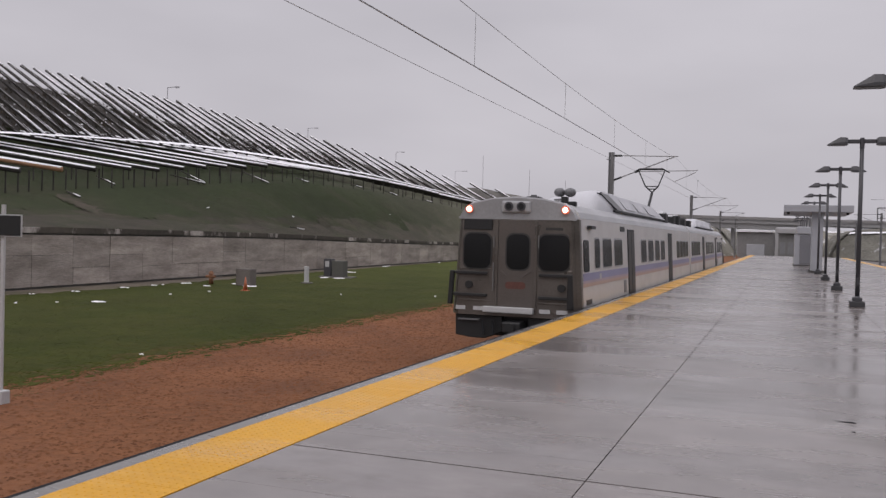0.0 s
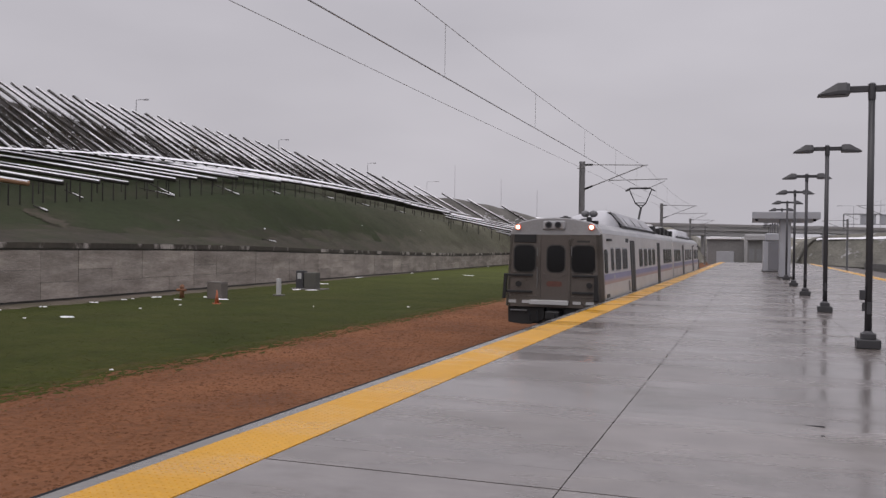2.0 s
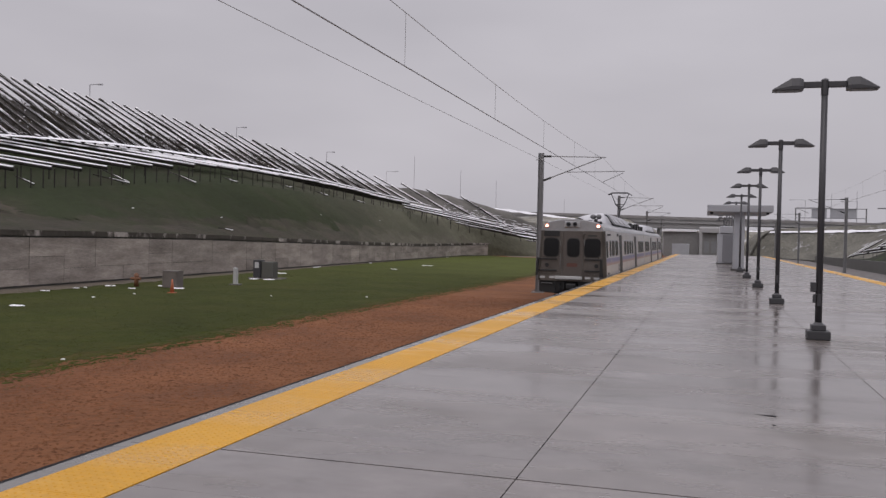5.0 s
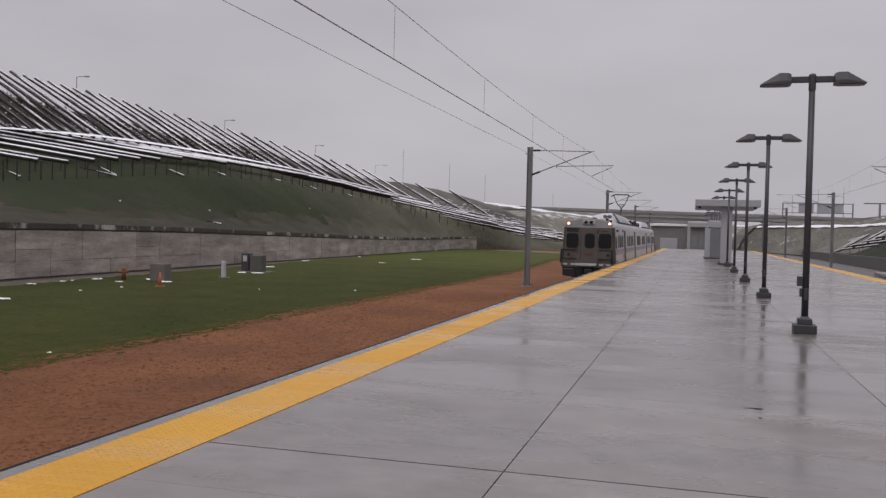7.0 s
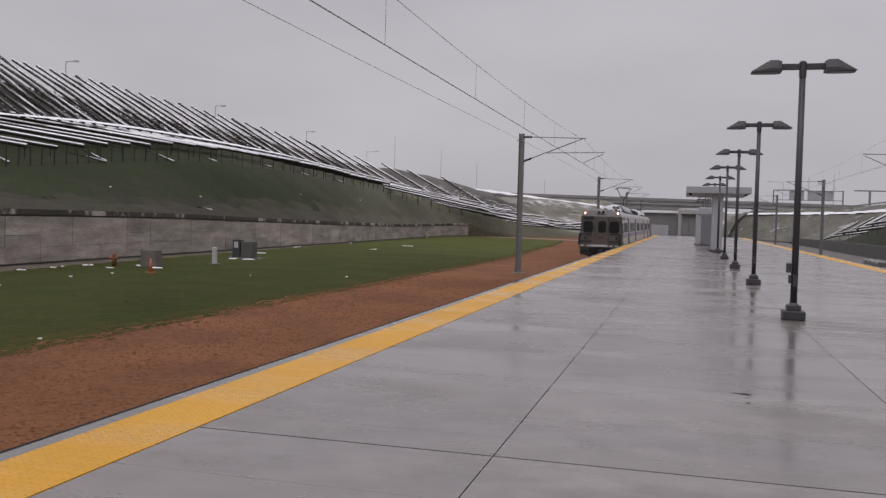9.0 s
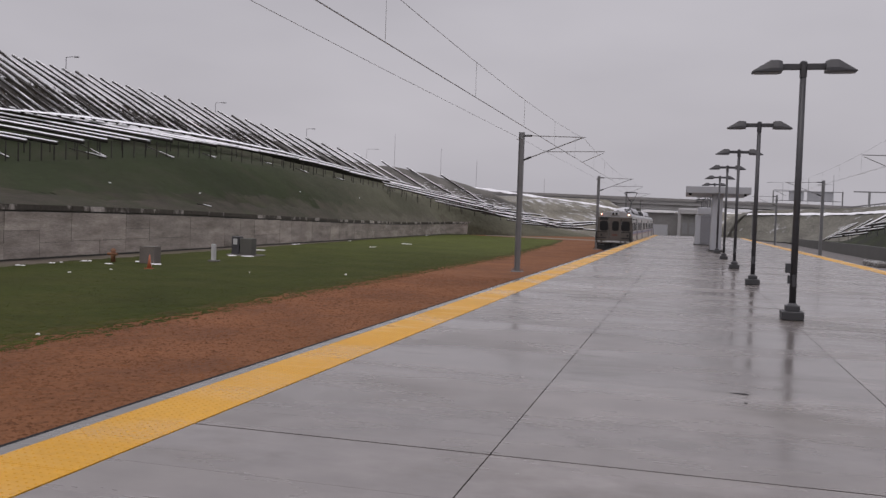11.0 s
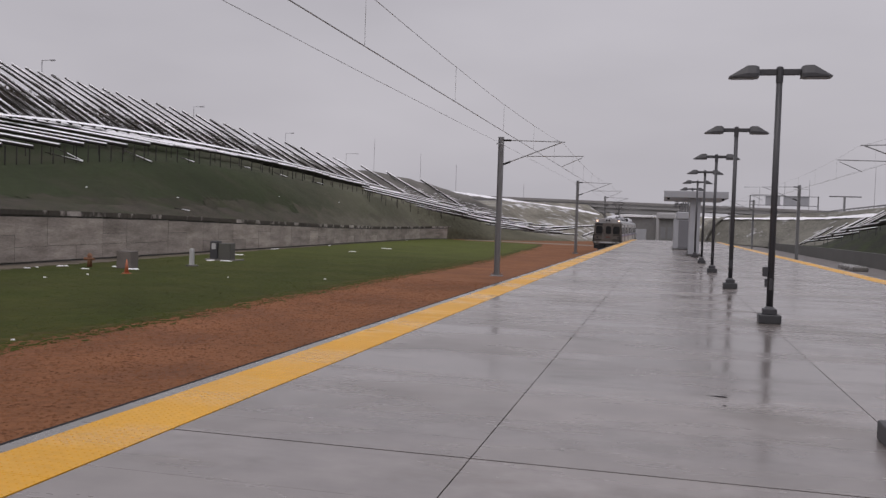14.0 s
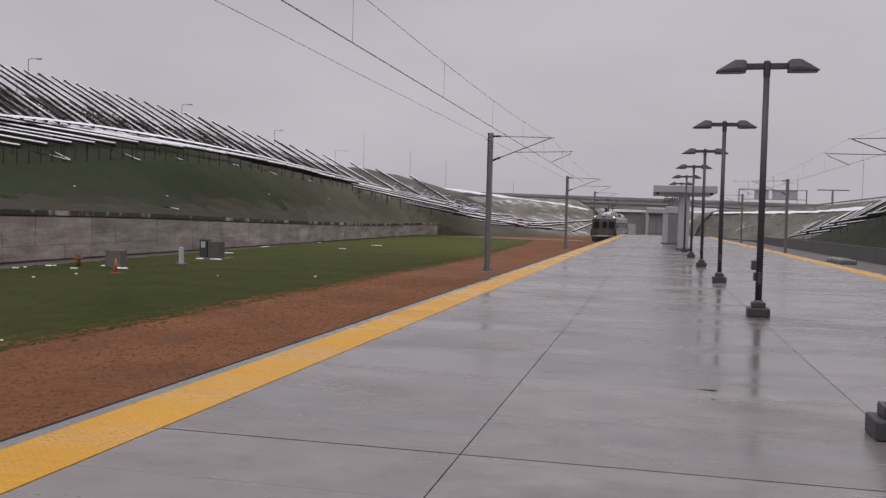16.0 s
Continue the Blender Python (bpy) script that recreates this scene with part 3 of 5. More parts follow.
# ---- platform ----
def build_platform():
    plat = thing("platform", "wide wet grey concrete station platform with dark joints", "platform", kind="structure")
    bm = B()
    box(bm, EDGE_L + 0.12, EDGE_R - 0.12, Y0, Y1, GROUND - 0.2, -0.03)
    part("platform_body", bm, JOINT, plat)
    for x0, x1 in ((EDGE_L, -3.91), (7.495, EDGE_R)):
        bm = B()
        box(bm, x0, x1, Y0, Y1, -0.3, 0.0, 0.012)
        part("edge_nosing", bm, EDGE, plat, "pale concrete nosing")
    for x0, x1 in ((EDGE_L - 0.06, EDGE_L), (EDGE_R, EDGE_R + 0.06)):
        bm = B()
        box(bm, x0, x1, Y0, Y1, -0.32, -0.012)
        part("edge_rubber", bm, RUBBER, plat, "black rubbing strip")
    rnd = random.Random(12)
    sawn = {0: (1.2, 4.61, 6.09, 9.6), 1: (3.1, 6.8, 8.5), 2: (2.2, 6.8, 12.1), 3: (4.0, 10.2)}
    cols = [(-3.292, -1.153), (-1.145, 1.761), (1.769, 4.752), (4.76, 6.872)]
    y = 5.58 - 2 * 8.92
    while y < Y1 - 1:
        e = min(y + 8.92, Y1)
        for k, (x0, x1) in enumerate(cols):
            cuts = [c for c in sawn.get(k, ()) if y + 0.3 < c < e - 0.3] if y < 6 else [y + d for d in sorted(rnd.sample((0.9, 1.7, 3.0, 5.1, 7.2), rnd.choice((0, 1, 1, 2))))]
            stops = [y + 0.01] + cuts + [e - 0.01]
            for a, b in zip(stops, stops[1:]):
                bm = B()
                box(bm, x0, x1, a + 0.0018, b - 0.0018, -0.15, 0.0, 0.0015)
                part("slab", bm, CONCRETE, plat)
        y += 8.92
    # a short open crack and a chipped spot in the concrete
    bm = B()
    rim = [bm.verts.new(p) for p in ((0.438, 8.491, 0.003), (0.622, 8.446, 0.003), (0.632, 8.476, 0.003), (0.592, 8.506, 0.003))]
    bm.faces.new(rim)
    part("surface_crack", bm, RUBBER, plat, "short dark crack")
    part("chipped_spot", tube(B(), (0.580, 8.057, -0.01), (0.580, 8.057, 0.003), 0.022, 0.016, 9), RUBBER, plat, "small dark chip")
    for x0, x1 in ((-3.905, -3.297), (6.877, 7.49)):
        strip = thing("tactile_strip", "wet yellow tactile warning strip along the platform edge", "tactile strip", "tactile strips", "structure")
        bm = B()
        box(bm, 0, x1 - x0, 0.0015, 1.2185, -0.03, 0.006, 0.003)
        plain = mesh_of("tactile_tile", bm, YELLOW)
        bm = B()
        box(bm, 0, x1 - x0, 0.0015, 1.2185, -0.03, 0.006, 0.003)
        for i in range(10):
            for j in range(20):
                cx, cy = 0.03 + i * 0.061, 0.03 + j * 0.061
                lo = [bm.verts.new((cx + dx, cy + dy, 0.006)) for dx, dy in ((-0.012, 0), (0, -0.012), (0.012, 0), (0, 0.012))]
                hi = [bm.verts.new((cx + dx, cy + dy, 0.0095)) for dx, dy in ((-0.006, 0), (0, -0.006), (0.006, 0), (0, 0.006))]
                for k in range(4):
                    bm.faces.new((lo[k], lo[(k + 1) % 4], hi[(k + 1) % 4], hi[k]))
                bm.faces.new(hi)
        domed = mesh_of("tactile_tile", bm, YELLOW)
        y = Y0
        while y < Y1 - 0.1:
            t = part("tactile_tile", domed if 1 < y < 14 else plain, None, strip)
            t.location = (x0, y, 0)
            y += 1.22


def build_track(cx):
    track = thing("track", "railway track of two steel rails on grey ballast", "track", "tracks", "structure")
    bm = B()
    prism(bm, [(cx - 1.9, GROUND + 0.03), (cx - 1.5, RAIL - 0.17), (cx + 1.5, RAIL - 0.17), (cx + 1.62, GROUND + 0.03)], 270, Matrix.Translation((0, -20, 0)))
    part("ballast", bm, BALLAST, track)
    for dx in (-0.75, 0.75):
        bm = B()
        prism(bm, [(cx + dx - 0.07, RAIL - 0.17), (cx + dx + 0.07, RAIL - 0.17), (cx + dx + 0.012, RAIL - 0.12), (cx + dx + 0.036, RAIL - 0.03), (cx + dx + 0.036, RAIL), (cx + dx - 0.036, RAIL), (cx + dx - 0.036, RAIL - 0.03), (cx + dx - 0.012, RAIL - 0.12)], 270, Matrix.Translation((0, -20, 0)))
        part("rail", bm, STEEL, track)


# ---- lamp posts ----
def build_lamps():
    lamp = thing("lamp_post", "dark bronze twin-head platform lamp post on a concrete base", "lamp post", "platform lamp posts")
    bm = B()
    box(bm, -0.178, 0.178, -0.178, 0.178, 0.0, 0.15, 0.018)
    part("plinth", bm, PLINTH, lamp)
    bm = B()
    box(bm, -0.112, 0.112, -0.112, 0.112, 0.15, 0.245, 0.012)
    tube(bm, (0, 0, 0.245), (0, 0, 0.28), 0.09, 0.06, 12)
    part("base_cover", bm, BRONZE, lamp)
    bm = B()
    tube(bm, (0, 0, 0.25), (0, 0, 4.2), 0.056, 0.05, 14)
    part("pole", bm, BRONZE, lamp, smooth=True)
    bm = B()
    tube(bm, (0, 0, 4.02), (0, 0, 4.27), 0.058, sides=14)
    tube(bm, (0, 0, 4.27), (0, 0, 4.29), 0.058, 0.035, 14)
    part("cap", bm, BRONZE, lamp)
    part("access_door", box(B(), -0.03, 0.03, -0.06, -0.045, 0.55, 0.75, 0.006), BRONZE, lamp)
    for s in (-1, 1):
        bm = B()
        box(bm, min(s * 0.05, s * 0.36), max(s * 0.05, s * 0.36), -0.04, 0.04, 4.145, 4.245, 0.01)
        part("arm", bm, BRONZE, lamp)
        # tapering head: deep by the arm, thin and narrow at the tip
        bm = B()
        rings = []
        for x, z0, z1, w in ((0.33, 4.115, 4.255, 0.1), (0.335, 4.105, 4.275, 0.14), (0.39, 4.102, 4.295, 0.16), (0.52, 4.102, 4.295, 0.165), (0.8, 4.102, 4.128, 0.15), (0.812, 4.106, 4.118, 0.13)):
            rings.append([bm.verts.new((s * x, y, z)) for y, z in ((-w, z0), (w, z0), (w, z0 + 0.3 * (z1 - z0)), (w * 0.7, z1), (-w * 0.7, z1), (-w, z0 + 0.3 * (z1 - z0)))])
        for a, b in zip(rings, rings[1:]):
            for k in range(6):
                bm.faces.new((a[k], a[(k + 1) % 6], b[(k + 1) % 6], b[k]))
        bm.faces.new(rings[0])
        bm.faces.new(rings[-1][::-1])
        head = part("lamp_head", bm, BRONZE, lamp)
        bm = B()
        box(bm, min(s * 0.4, s * 0.76), max(s * 0.4, s * 0.76), -0.12, 0.12, 4.092, 4.104)
        part("lens", bm, HORN, head, "dull grey flat lens")
    lamp.matrix_basis = pose(AXIS, 7.04, 0)
    for k in range(0, 11):
        c = copy_thing(lamp, pose(AXIS, 15.76 + 8.92 * k, 0))
        if k == 0:
            part("call_button", box(B(), -0.095, -0.045, -0.035, 0.035, 0.6, 0.74, 0.01), BRONZE, c)
            part("call_box", box(B(), -0.135, -0.045, -0.05, 0.05, 0.78, 0.94, 0.01), BRONZE, c)


# ---- overhead line ----
def build_mast(side=1):
    mast = thing("catenary_mast", "grey galvanised overhead-line mast with a bracket arm", "mast", "overhead-line masts")
    h = 6.62 - GROUND
    bm = B()
    for dx in (-0.14, 0.14):
        box(bm, dx - 0.012, dx + 0.012, -0.13, 0.13, 0.05, h)
    box(bm, -0.13, 0.13, -0.01, 0.01, 0.05, h)
    part("column", bm, GALV, mast)
    bm = B()
    box(bm, -0.35, 0.35, -0.35, 0.35, 0.0, 0.06, 0.01)
    part("base_plate", bm, GALV, mast)
    for x in (-0.26, 0.26):
        for y in (-0.26, 0.26):
            bm = B()
            tube(bm, (x, y, 0.06), (x, y, 0.2), 0.025, sides=6)
            part("anchor_bolt", bm, GALV, mast)
    z = lambda w: w - GROUND
    bm = B()
    tube(bm, (0.15, 0, z(6.42)), (0.6, 0, z(6.42)), 0.06, sides=8)
    part("insulator", bm, BLACK, mast)
    bm = B()
    tube(bm, (0.6, 0, z(6.42)), (3.75, 0, z(6.35)), 0.03, sides=6)
    part("top_tube", bm, GALV, mast)
    bm = B()
    tube(bm, (0.15, 0, z(5.0)), (0.6, 0, z(5.18)), 0.06, sides=8)
    part("insulator", bm, BLACK, mast)
    bm = B()
    tube(bm, (0.6, 0, z(5.18)), (3.55, 0, z(6.33)), 0.035, sides=6)
    part("bracket_tube", bm, GALV, mast)
    bm = B()
    tube(bm, (1.55, 0, z(5.5)), (4.85, 0, z(5.55)), 0.028, sides=6)
    part("registration_tube", bm, GALV, mast)
    bm = B()
    tube(bm, (4.75, 0, z(5.45)), (3.6, 0, z(4.93)), 0.022, sides=6)
    part("steady_arm", bm, GALV, mast)
    bm = B()
    tube(bm, (-0.3, 0, z(6.22)), (0.1, 0, z(6.22)), 0.03, sides=6)
    part("feeder_bracket", bm, GALV, mast)
    mast.matrix_basis = pose(-9.42, 51.5, GROUND)
    for k in (-1, 1, 2, 3):
        copy_thing(mast, pose(-9.42, 51.5 + 48.5 * k, GROUND))
    for k in (-1, 0, 1, 2, 3):
        copy_thing(mast, pose(13.84, 51.5 + 48.5 * k, GROUND, 0, 0, 180))


def build_wires():
    def wire(name, pts, r, label):
        bm = B()
        for a, b in zip(pts, pts[1:]):
            tube(bm, a, b, r, sides=5, caps=False)
        solo(name, bm, WIRE, label, "wire", "overhead wires")
    spans = [51.5 + 48.5 * k for k in range(-2, 5)]
    for cx, px, thin in ((-5.75, -9.55, 1.0), (9.95, 13.94, 0.7)):
        wire("contact_wire", [(cx, y, 4.87) for y in (spans[0], spans[-1])], 0.012 * thin, "thin dark contact wire above the track")
        mess = []
        for a, b in zip(spans, spans[1:]):
            for k in range(12):
                u = k / 12
                mess.append((cx, a + (b - a) * u, 6.25 - 4 * 0.43 * u * (1 - u)))
        wire("messenger_wire", mess, 0.007 * thin, "thin dark sagging messenger wire above the track")
        wire("feeder_wire", [(px, spans[0], 6.27), (px, 27, 6.2), (px, 51.5, 6.28), (px, spans[-1], 6.28)], 0.008 * thin, "thin dark feeder wire along the masts")
        for a in spans[:-1]:
            for k in range(6):
                u = (k + 0.74) / 6.3
                y = a + 48.5 * u
                bm = B()
                tube(bm, (cx, y, 4.87), (cx, y, 6.25 - 4 * 0.43 * u * (1 - u)), 0.0048 * thin, sides=4)
                solo("dropper", bm, WIRE, "thin vertical dropper between the overhead wires", "wire", "droppers")


# ---- logs on the hillside ----
def steps(start, stop, step):
    out = [start]
    while out[-1] < stop:
        out.append(out[-1] + step(out[-1]))
    return out


def build_logs():
    rnd = random.Random(7)
    group = "log array on the hillside"
    fresh = material("fresh_cut_log", (0.36, 0.2, 0.11), 0.8, vary=0.2, size=1.0)

    def log(a, b, r, snow, mat=LOG, drift=0.0, blown=0.0):
        ob = thing("log", "long weathered timber log over the hillside, snow along its top", "log", group)
        a, b = Vector(a), Vector(b)
        bm = B()
        q = (b - a).to_track_quat("Z", "Y")
        bow = Vector((rnd.uniform(-0.1, 0.1), 0, rnd.uniform(-0.08, 0.08)))
        rings = []
        for k in range(6):
            u = k / 5
            c = a.lerp(b, u) + bow * (4 * u * (1 - u))
            rr = r * (1.12 - 0.3 * u) * rnd.uniform(0.95, 1.05)
            rings.append([bm.verts.new(c + q @ Vector((rr * math.cos(0.785 * w), rr * math.sin(0.785 * w), 0))) for w in range(8)])
        for m, n in zip(rings, rings[1:]):
            for w in range(8):
                bm.faces.new((m[w], m[(w + 1) % 8], n[(w + 1) % 8], n[w]))
        bm.faces.new(rings[0][::-1])
        bm.faces.new(rings[-1])
        part("trunk", bm, mat, ob, smooth=True)
        bm = B()
        side = (b - a).cross(Vector((0, 0, 1))).normalized()
        top = (Vector((0, 0, 1)) - side * blown).normalized()
        side = (side + Vector((0, 0, 1)) * blown).normalized()
        prev = None
        for k in range(6):
            u = k / 5
            c = a.lerp(b, u) + bow * (4 * u * (1 - u))
            rr = r * (1.12 - 0.3 * u)
            lay = min(0.95, snow * (1 + drift * u) * rnd.uniform(0.9, 1.1))
            low = 0.95 - 0.75 * lay
            wide = 1.04 * math.sqrt(1 - low * low)
            rim = [bm.verts.new(c + side * (rr * w) + top * (rr * h)) for w, h in ((-wide, low), (-0.6 * wide, 0.45 * low + 0.55 + 0.2 * lay), (0, 1.02 + 0.3 * lay), (0.6 * wide, 0.45 * low + 0.55 + 0.2 * lay), (wide, low))]
            if prev:
                for w in range(4):
                    bm.faces.new((prev[w], prev[w + 1], rim[w + 1], rim[w]))
            else:
                bm.faces.new(rim)
            prev = rim
        bm.faces.new(prev[::-1])
        part("snow_cap", bm, SNOW, ob, "thin line of wet snow", smooth=True)
        return ob

    def post(p, drop):
        bm = B()
        tube(bm, p - Vector((0, 0, drop)), p - Vector((0, 0, 0.1)), 0.052, sides=6)
        solo("log_post", bm, LOG, "thin dark post carrying a log", "post", "log posts")

    # snow held along the break of the slope where the two rows of logs meet
    bm = B()
    prev = None
    for s in np.linspace(34, 168, 240):
        g = near(s)
        p = middle(s) + Vector((0.75, 0, -0.02))
        lump = 1 + 0.5 * noise.noise(Vector((s * 0.8, 2, 0))) + 0.25 * noise.noise(Vector((s * 3.1, 5, 0)))
        r = float(np.interp(s, [34, 60, 72, 85, 110, 140, 168], [0.05, 0.06, 0.09, 0.13, 0.14, 0.09, 0.05])) * lump
        deep = float(np.interp(s, [60, 72, 85, 110, 150], [0.3, 0.9, 1.5, 1.2, 0.8])) * g
        rim = [bm.verts.new(p + Vector(q)) for q in ((-0.5, 0, r * 0.2), (-0.15, 0, r), (0.2, 0, r * 0.75), (deep, 0, -0.172 * deep - 0.02 + 0.15 * r), (deep + 0.1, 0, -0.172 * deep - 0.05))]
        if prev:
            for k in range(4):
                bm.faces.new((prev[k], prev[k + 1], rim[k + 1], rim[k]))
        prev = rim
    solo("snow_ridge", bm, SNOW, "narrow uneven ridge of wet snow along the row of logs", "snow", kind="stuff", smooth=True)
    for a, b in (((-24.9, 184, 0.9), (-12, 189, 1.9)), ((-23.9, 183, 0.3), (-17.5, 184, 1.1)), ((-16.1, 186, -0.5), (-12.3, 190, 1.2)), ((-31, 178, 1.0), (-24.6, 181, 0.7))):
        log(Vector(a), Vector(b), 0.2, 0.55)
    # the far logs lie one below the other, out over the foot of the slope
    for tier, first, gap in ((0, 124.0, 23), (1, 127.0, 26), (2, 131.0, 29), (3, 137.0, 32), (4, 146.0, 36)):
        for s in steps(first, 285 - 20 * tier, lambda s: gap * (1936 + s * s) / 68552):
            g = near(s)
            a = hillside(-42.5 - 1.4 * tier, s, corner_z(s) + 0.6 * tier) + Vector((rnd.uniform(-0.5, 0.5), 0, rnd.uniform(-0.08, 0.08)))
            fall = float(np.interp(s, [128, 170, 238], [0.195, 0.16, 0.035]))
            b = a + Vector((0.97, 0.24, -fall)).normalized() * (14.0 * g * rnd.uniform(0.8, 1.1))
            log(b, a, rnd.uniform(0.11, 0.14), 0.6)
            post(a.lerp(b, 0.06), 1.6)
    for k, s in enumerate(steps(35.0, 150, lambda s: 3.3 if s < 52 else max(2.75, (36 if s < 100 else 14) * (1936 + s * s) / 68552))):
        g = near(s)
        lo = low_end(s) + Vector((rnd.uniform(-0.15, 0.15), rnd.uniform(-0.1, 0.1), rnd.uniform(-0.06, 0.06)))
        length = float(np.interp(s, [38, 45, 50, 60, 70, 200, 230], [25, 22, 19, 16.5, 15.2, 15, 13.5]))
        r = rnd.uniform(0.125, 0.155) * (1.0 if s < 110 else 1.05)
        climb = Vector((-0.97, -0.24, float(np.interp(s, [50, 70, 105], [0.143, 0.15, 0.172])))).normalized()
        log(lo, lo + climb * (length * float(np.interp(s, [60, 110], [1.4, 1.1]))), r * float(np.interp(s, [70, 82], [1.0, 1.2])), float(np.interp(s, [68, 82], [0.55, 1.1])), fresh if k == 3 else LOG, 0.4)
        post(lo + climb * 4.6, 2.1)
    for s in steps(34.0, 150, lambda s: 17.5 * (1936 + s * s) / 68552):
        post(low_end(s) + Vector((-1.0, -0.25 + rnd.uniform(-0.1, 0.1), 0.1)), 1.9)
    pitch = curve([(40, 5700), (70, 5560), (80, 5350), (95, 4900), (119, 4150), (140, 3620), (172, 3050)])
    upper = [(s, s) for s in steps(39.02, 160, lambda s: (4225 + s * s) / pitch(s))]
    for s, end in upper + [(185, 185), (213, 203.5), (248, 235)]:
        mi, tp = middle(s), tip(end)
        j = Vector((rnd.uniform(-0.12, 0.12), rnd.uniform(-0.04, 0.04), rnd.uniform(-0.05, 0.05)))
        log(mi + Vector((0.0, 0, -0.08)), tp + j, rnd.uniform(0.155, 0.175) * float(np.interp(s, [100, 150], [1.0, 1.15])), rnd.uniform(0.42, 0.55) * float(np.interp(s, [100, 125, 150, 165], [1.0, 0.85, 1.0, 1.3])), blown=0.06)


# ---- train ----
def fairing(bm, rows, q):
    """Roof housing along one flank: rounded snowy shell through rows of place along the car and height over the roof."""
    rings = []
    for y, h in rows:
        o = [(-0.6, 0), (-0.56, 0.45), (-0.42, 0.72), (-0.1, 0.86), (0.3, 0.97), (0.6, 1.0), (0.75, 0.98), (0.9, 0.8), (1.0, 0.45), (1.04, 0)]
        rings.append([bm.verts.new((q * x, y, 3.45 + z * h)) for x, z in o])
    for a, b in zip(rings, rings[1:]):
        for i in range(len(a) - 1):
            bm.faces.new((a[i], a[i + 1], b[i + 1], b[i]))
    bm.faces.new(rings[0])
    bm.faces.new(rings[-1][::-1])
    return bm


def build_car(panto):
    """One car: x across, y along from its cab end at 0, z from the rail."""
    L, W = 25.3, 1.49
    car = thing("rail_car", "stainless-steel electric commuter rail car with dark windows, blue and orange bands", "train", "train cars")
    prof = [(-W, 0.95), (-W, 3.22), (-W + 0.06, 3.36), (-1.15, 3.52), (-0.6, 3.64), (0, 3.68), (0.6, 3.64), (1.15, 3.52), (W - 0.06, 3.36), (W, 3.22), (W, 0.95)]
    bm = B()
    prism(bm, prof, L - 0.45, Matrix.Translation((0, 0.3, 0)))
    part("body", bm, STAINLESS, car)
    bm = B()
    prism(bm, [(x * 1.004, z + 0.006) for x, z in prof[1:-1]], L - 0.5, Matrix.Translation((0, 0.32, 0)))
    part("roof", bm, ROOF, car)
    zz = lambda w: w - RAIL
    # end face with bevelled corners
    bm = B()
    for za, zb in ((0.94, 3.2),):
        plan = [(-W, 0.34), (-W + 0.005, 0.2), (-W + 0.14, 0.0), (W - 0.14, 0.0), (W - 0.005, 0.2), (W, 0.34)]
        lower = [bm.verts.new((x, y, za)) for x, y in plan]
        upper = [bm.verts.new((x, y, zb)) for x, y in plan]
        for k in range(len(plan)):
            q = (k + 1) % len(plan)
            bm.faces.new((lower[k], lower[q], upper[q], upper[k]))
        bm.faces.new(lower[::-1])
        bm.faces.new(upper)
    end = part("end_face", bm, FACE, car, "brownish stainless cab end, coloured darker than the sides for shade")
    bm = B()
    prism(bm, [(-W + 0.03, 3.2), (-W + 0.1, 3.36), (-1.1, 3.52), (-0.6, 3.63), (0, 3.67), (0.6, 3.63), (1.1, 3.52), (W - 0.1, 3.36), (W - 0.03, 3.2)], 0.3, Matrix.Translation((0, 0.02, 0)))
    part("end_brow", bm, BROW, car, "pale grey rounded brow")
    arc = [(-W + 0.12, 3.385), (-1.1, 3.53), (-0.6, 3.635), (0, 3.675), (0.6, 3.635), (1.1, 3.53), (W - 0.12, 3.385)]
    bm = B()
    prism(bm, [(x, z - 0.02) for x, z in arc] + [(x * 0.99, z + 0.028) for x, z in reversed(arc)], 0.34, Matrix.Translation((0, 0.05, 0)))
    part("brow_snow", bm, SNOWY, car, "wet snow along the edge of the roof")
    bm = B()
    box(bm, -W + 0.02, W - 0.02, -0.02, 0.02, 3.17, 3.22)
    part("gutter", bm, BROW, end)
    for s in (-1, 1):
        bm = B()
        plan = [(s * W, 0.36), (s * (W - 0.002), 0.2), (s * (W - 0.09), 0.07), (s * (W - 0.15), 0.1), (s * (W - 0.12), 0.36)]
        lower = [bm.verts.new((x * 1.003, y - 0.006, 0.95)) for x, y in plan]
        upper = [bm.verts.new((x * 1.003, y - 0.006, 3.2)) for x, y in plan]
        for k in range(5):
            bm.faces.new((lower[k], lower[(k + 1) % 5], upper[(k + 1) % 5], upper[k]))
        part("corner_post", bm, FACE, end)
    bm = B()
    box(bm, -0.41, 0.46, -0.015, 0.02, 1.1, zz(1.94), 0.01)
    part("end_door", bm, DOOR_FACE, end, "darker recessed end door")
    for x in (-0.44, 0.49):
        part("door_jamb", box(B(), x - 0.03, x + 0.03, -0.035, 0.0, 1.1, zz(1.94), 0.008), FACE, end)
    for x, z0, z1 in ((-0.5, 0.3, 0.95), (0.56, 1.3, 1.6), (-0.5, 1.3, 1.55)):
        part("grab_rail", tube(B(), (x, -0.07, zz(z0)), (x, -0.07, zz(z1)), 0.014, sides=6), GALV, end)
    for x in (-0.33, 0.38):
        part("safety_chain", tube(B(), (x, -0.06, zz(0.78)), (x * 0.55, -0.06, zz(0.66)), 0.012, sides=6), DOOR_FACE, end)
    for x0, x1 in ((-1.34, -0.52), (0.56, 1.34)):
        for z in (0.78, 0.04):
            part("rib", box(B(), x0, x1, -0.014, 0.01, zz(z), zz(z) + 0.035, 0.006), FACE, end)
    part("unit_mark", box(B(), 0.7, 1.1, -0.004, 0.0, zz(1.72), zz(1.78)), DOOR_DARK, end)
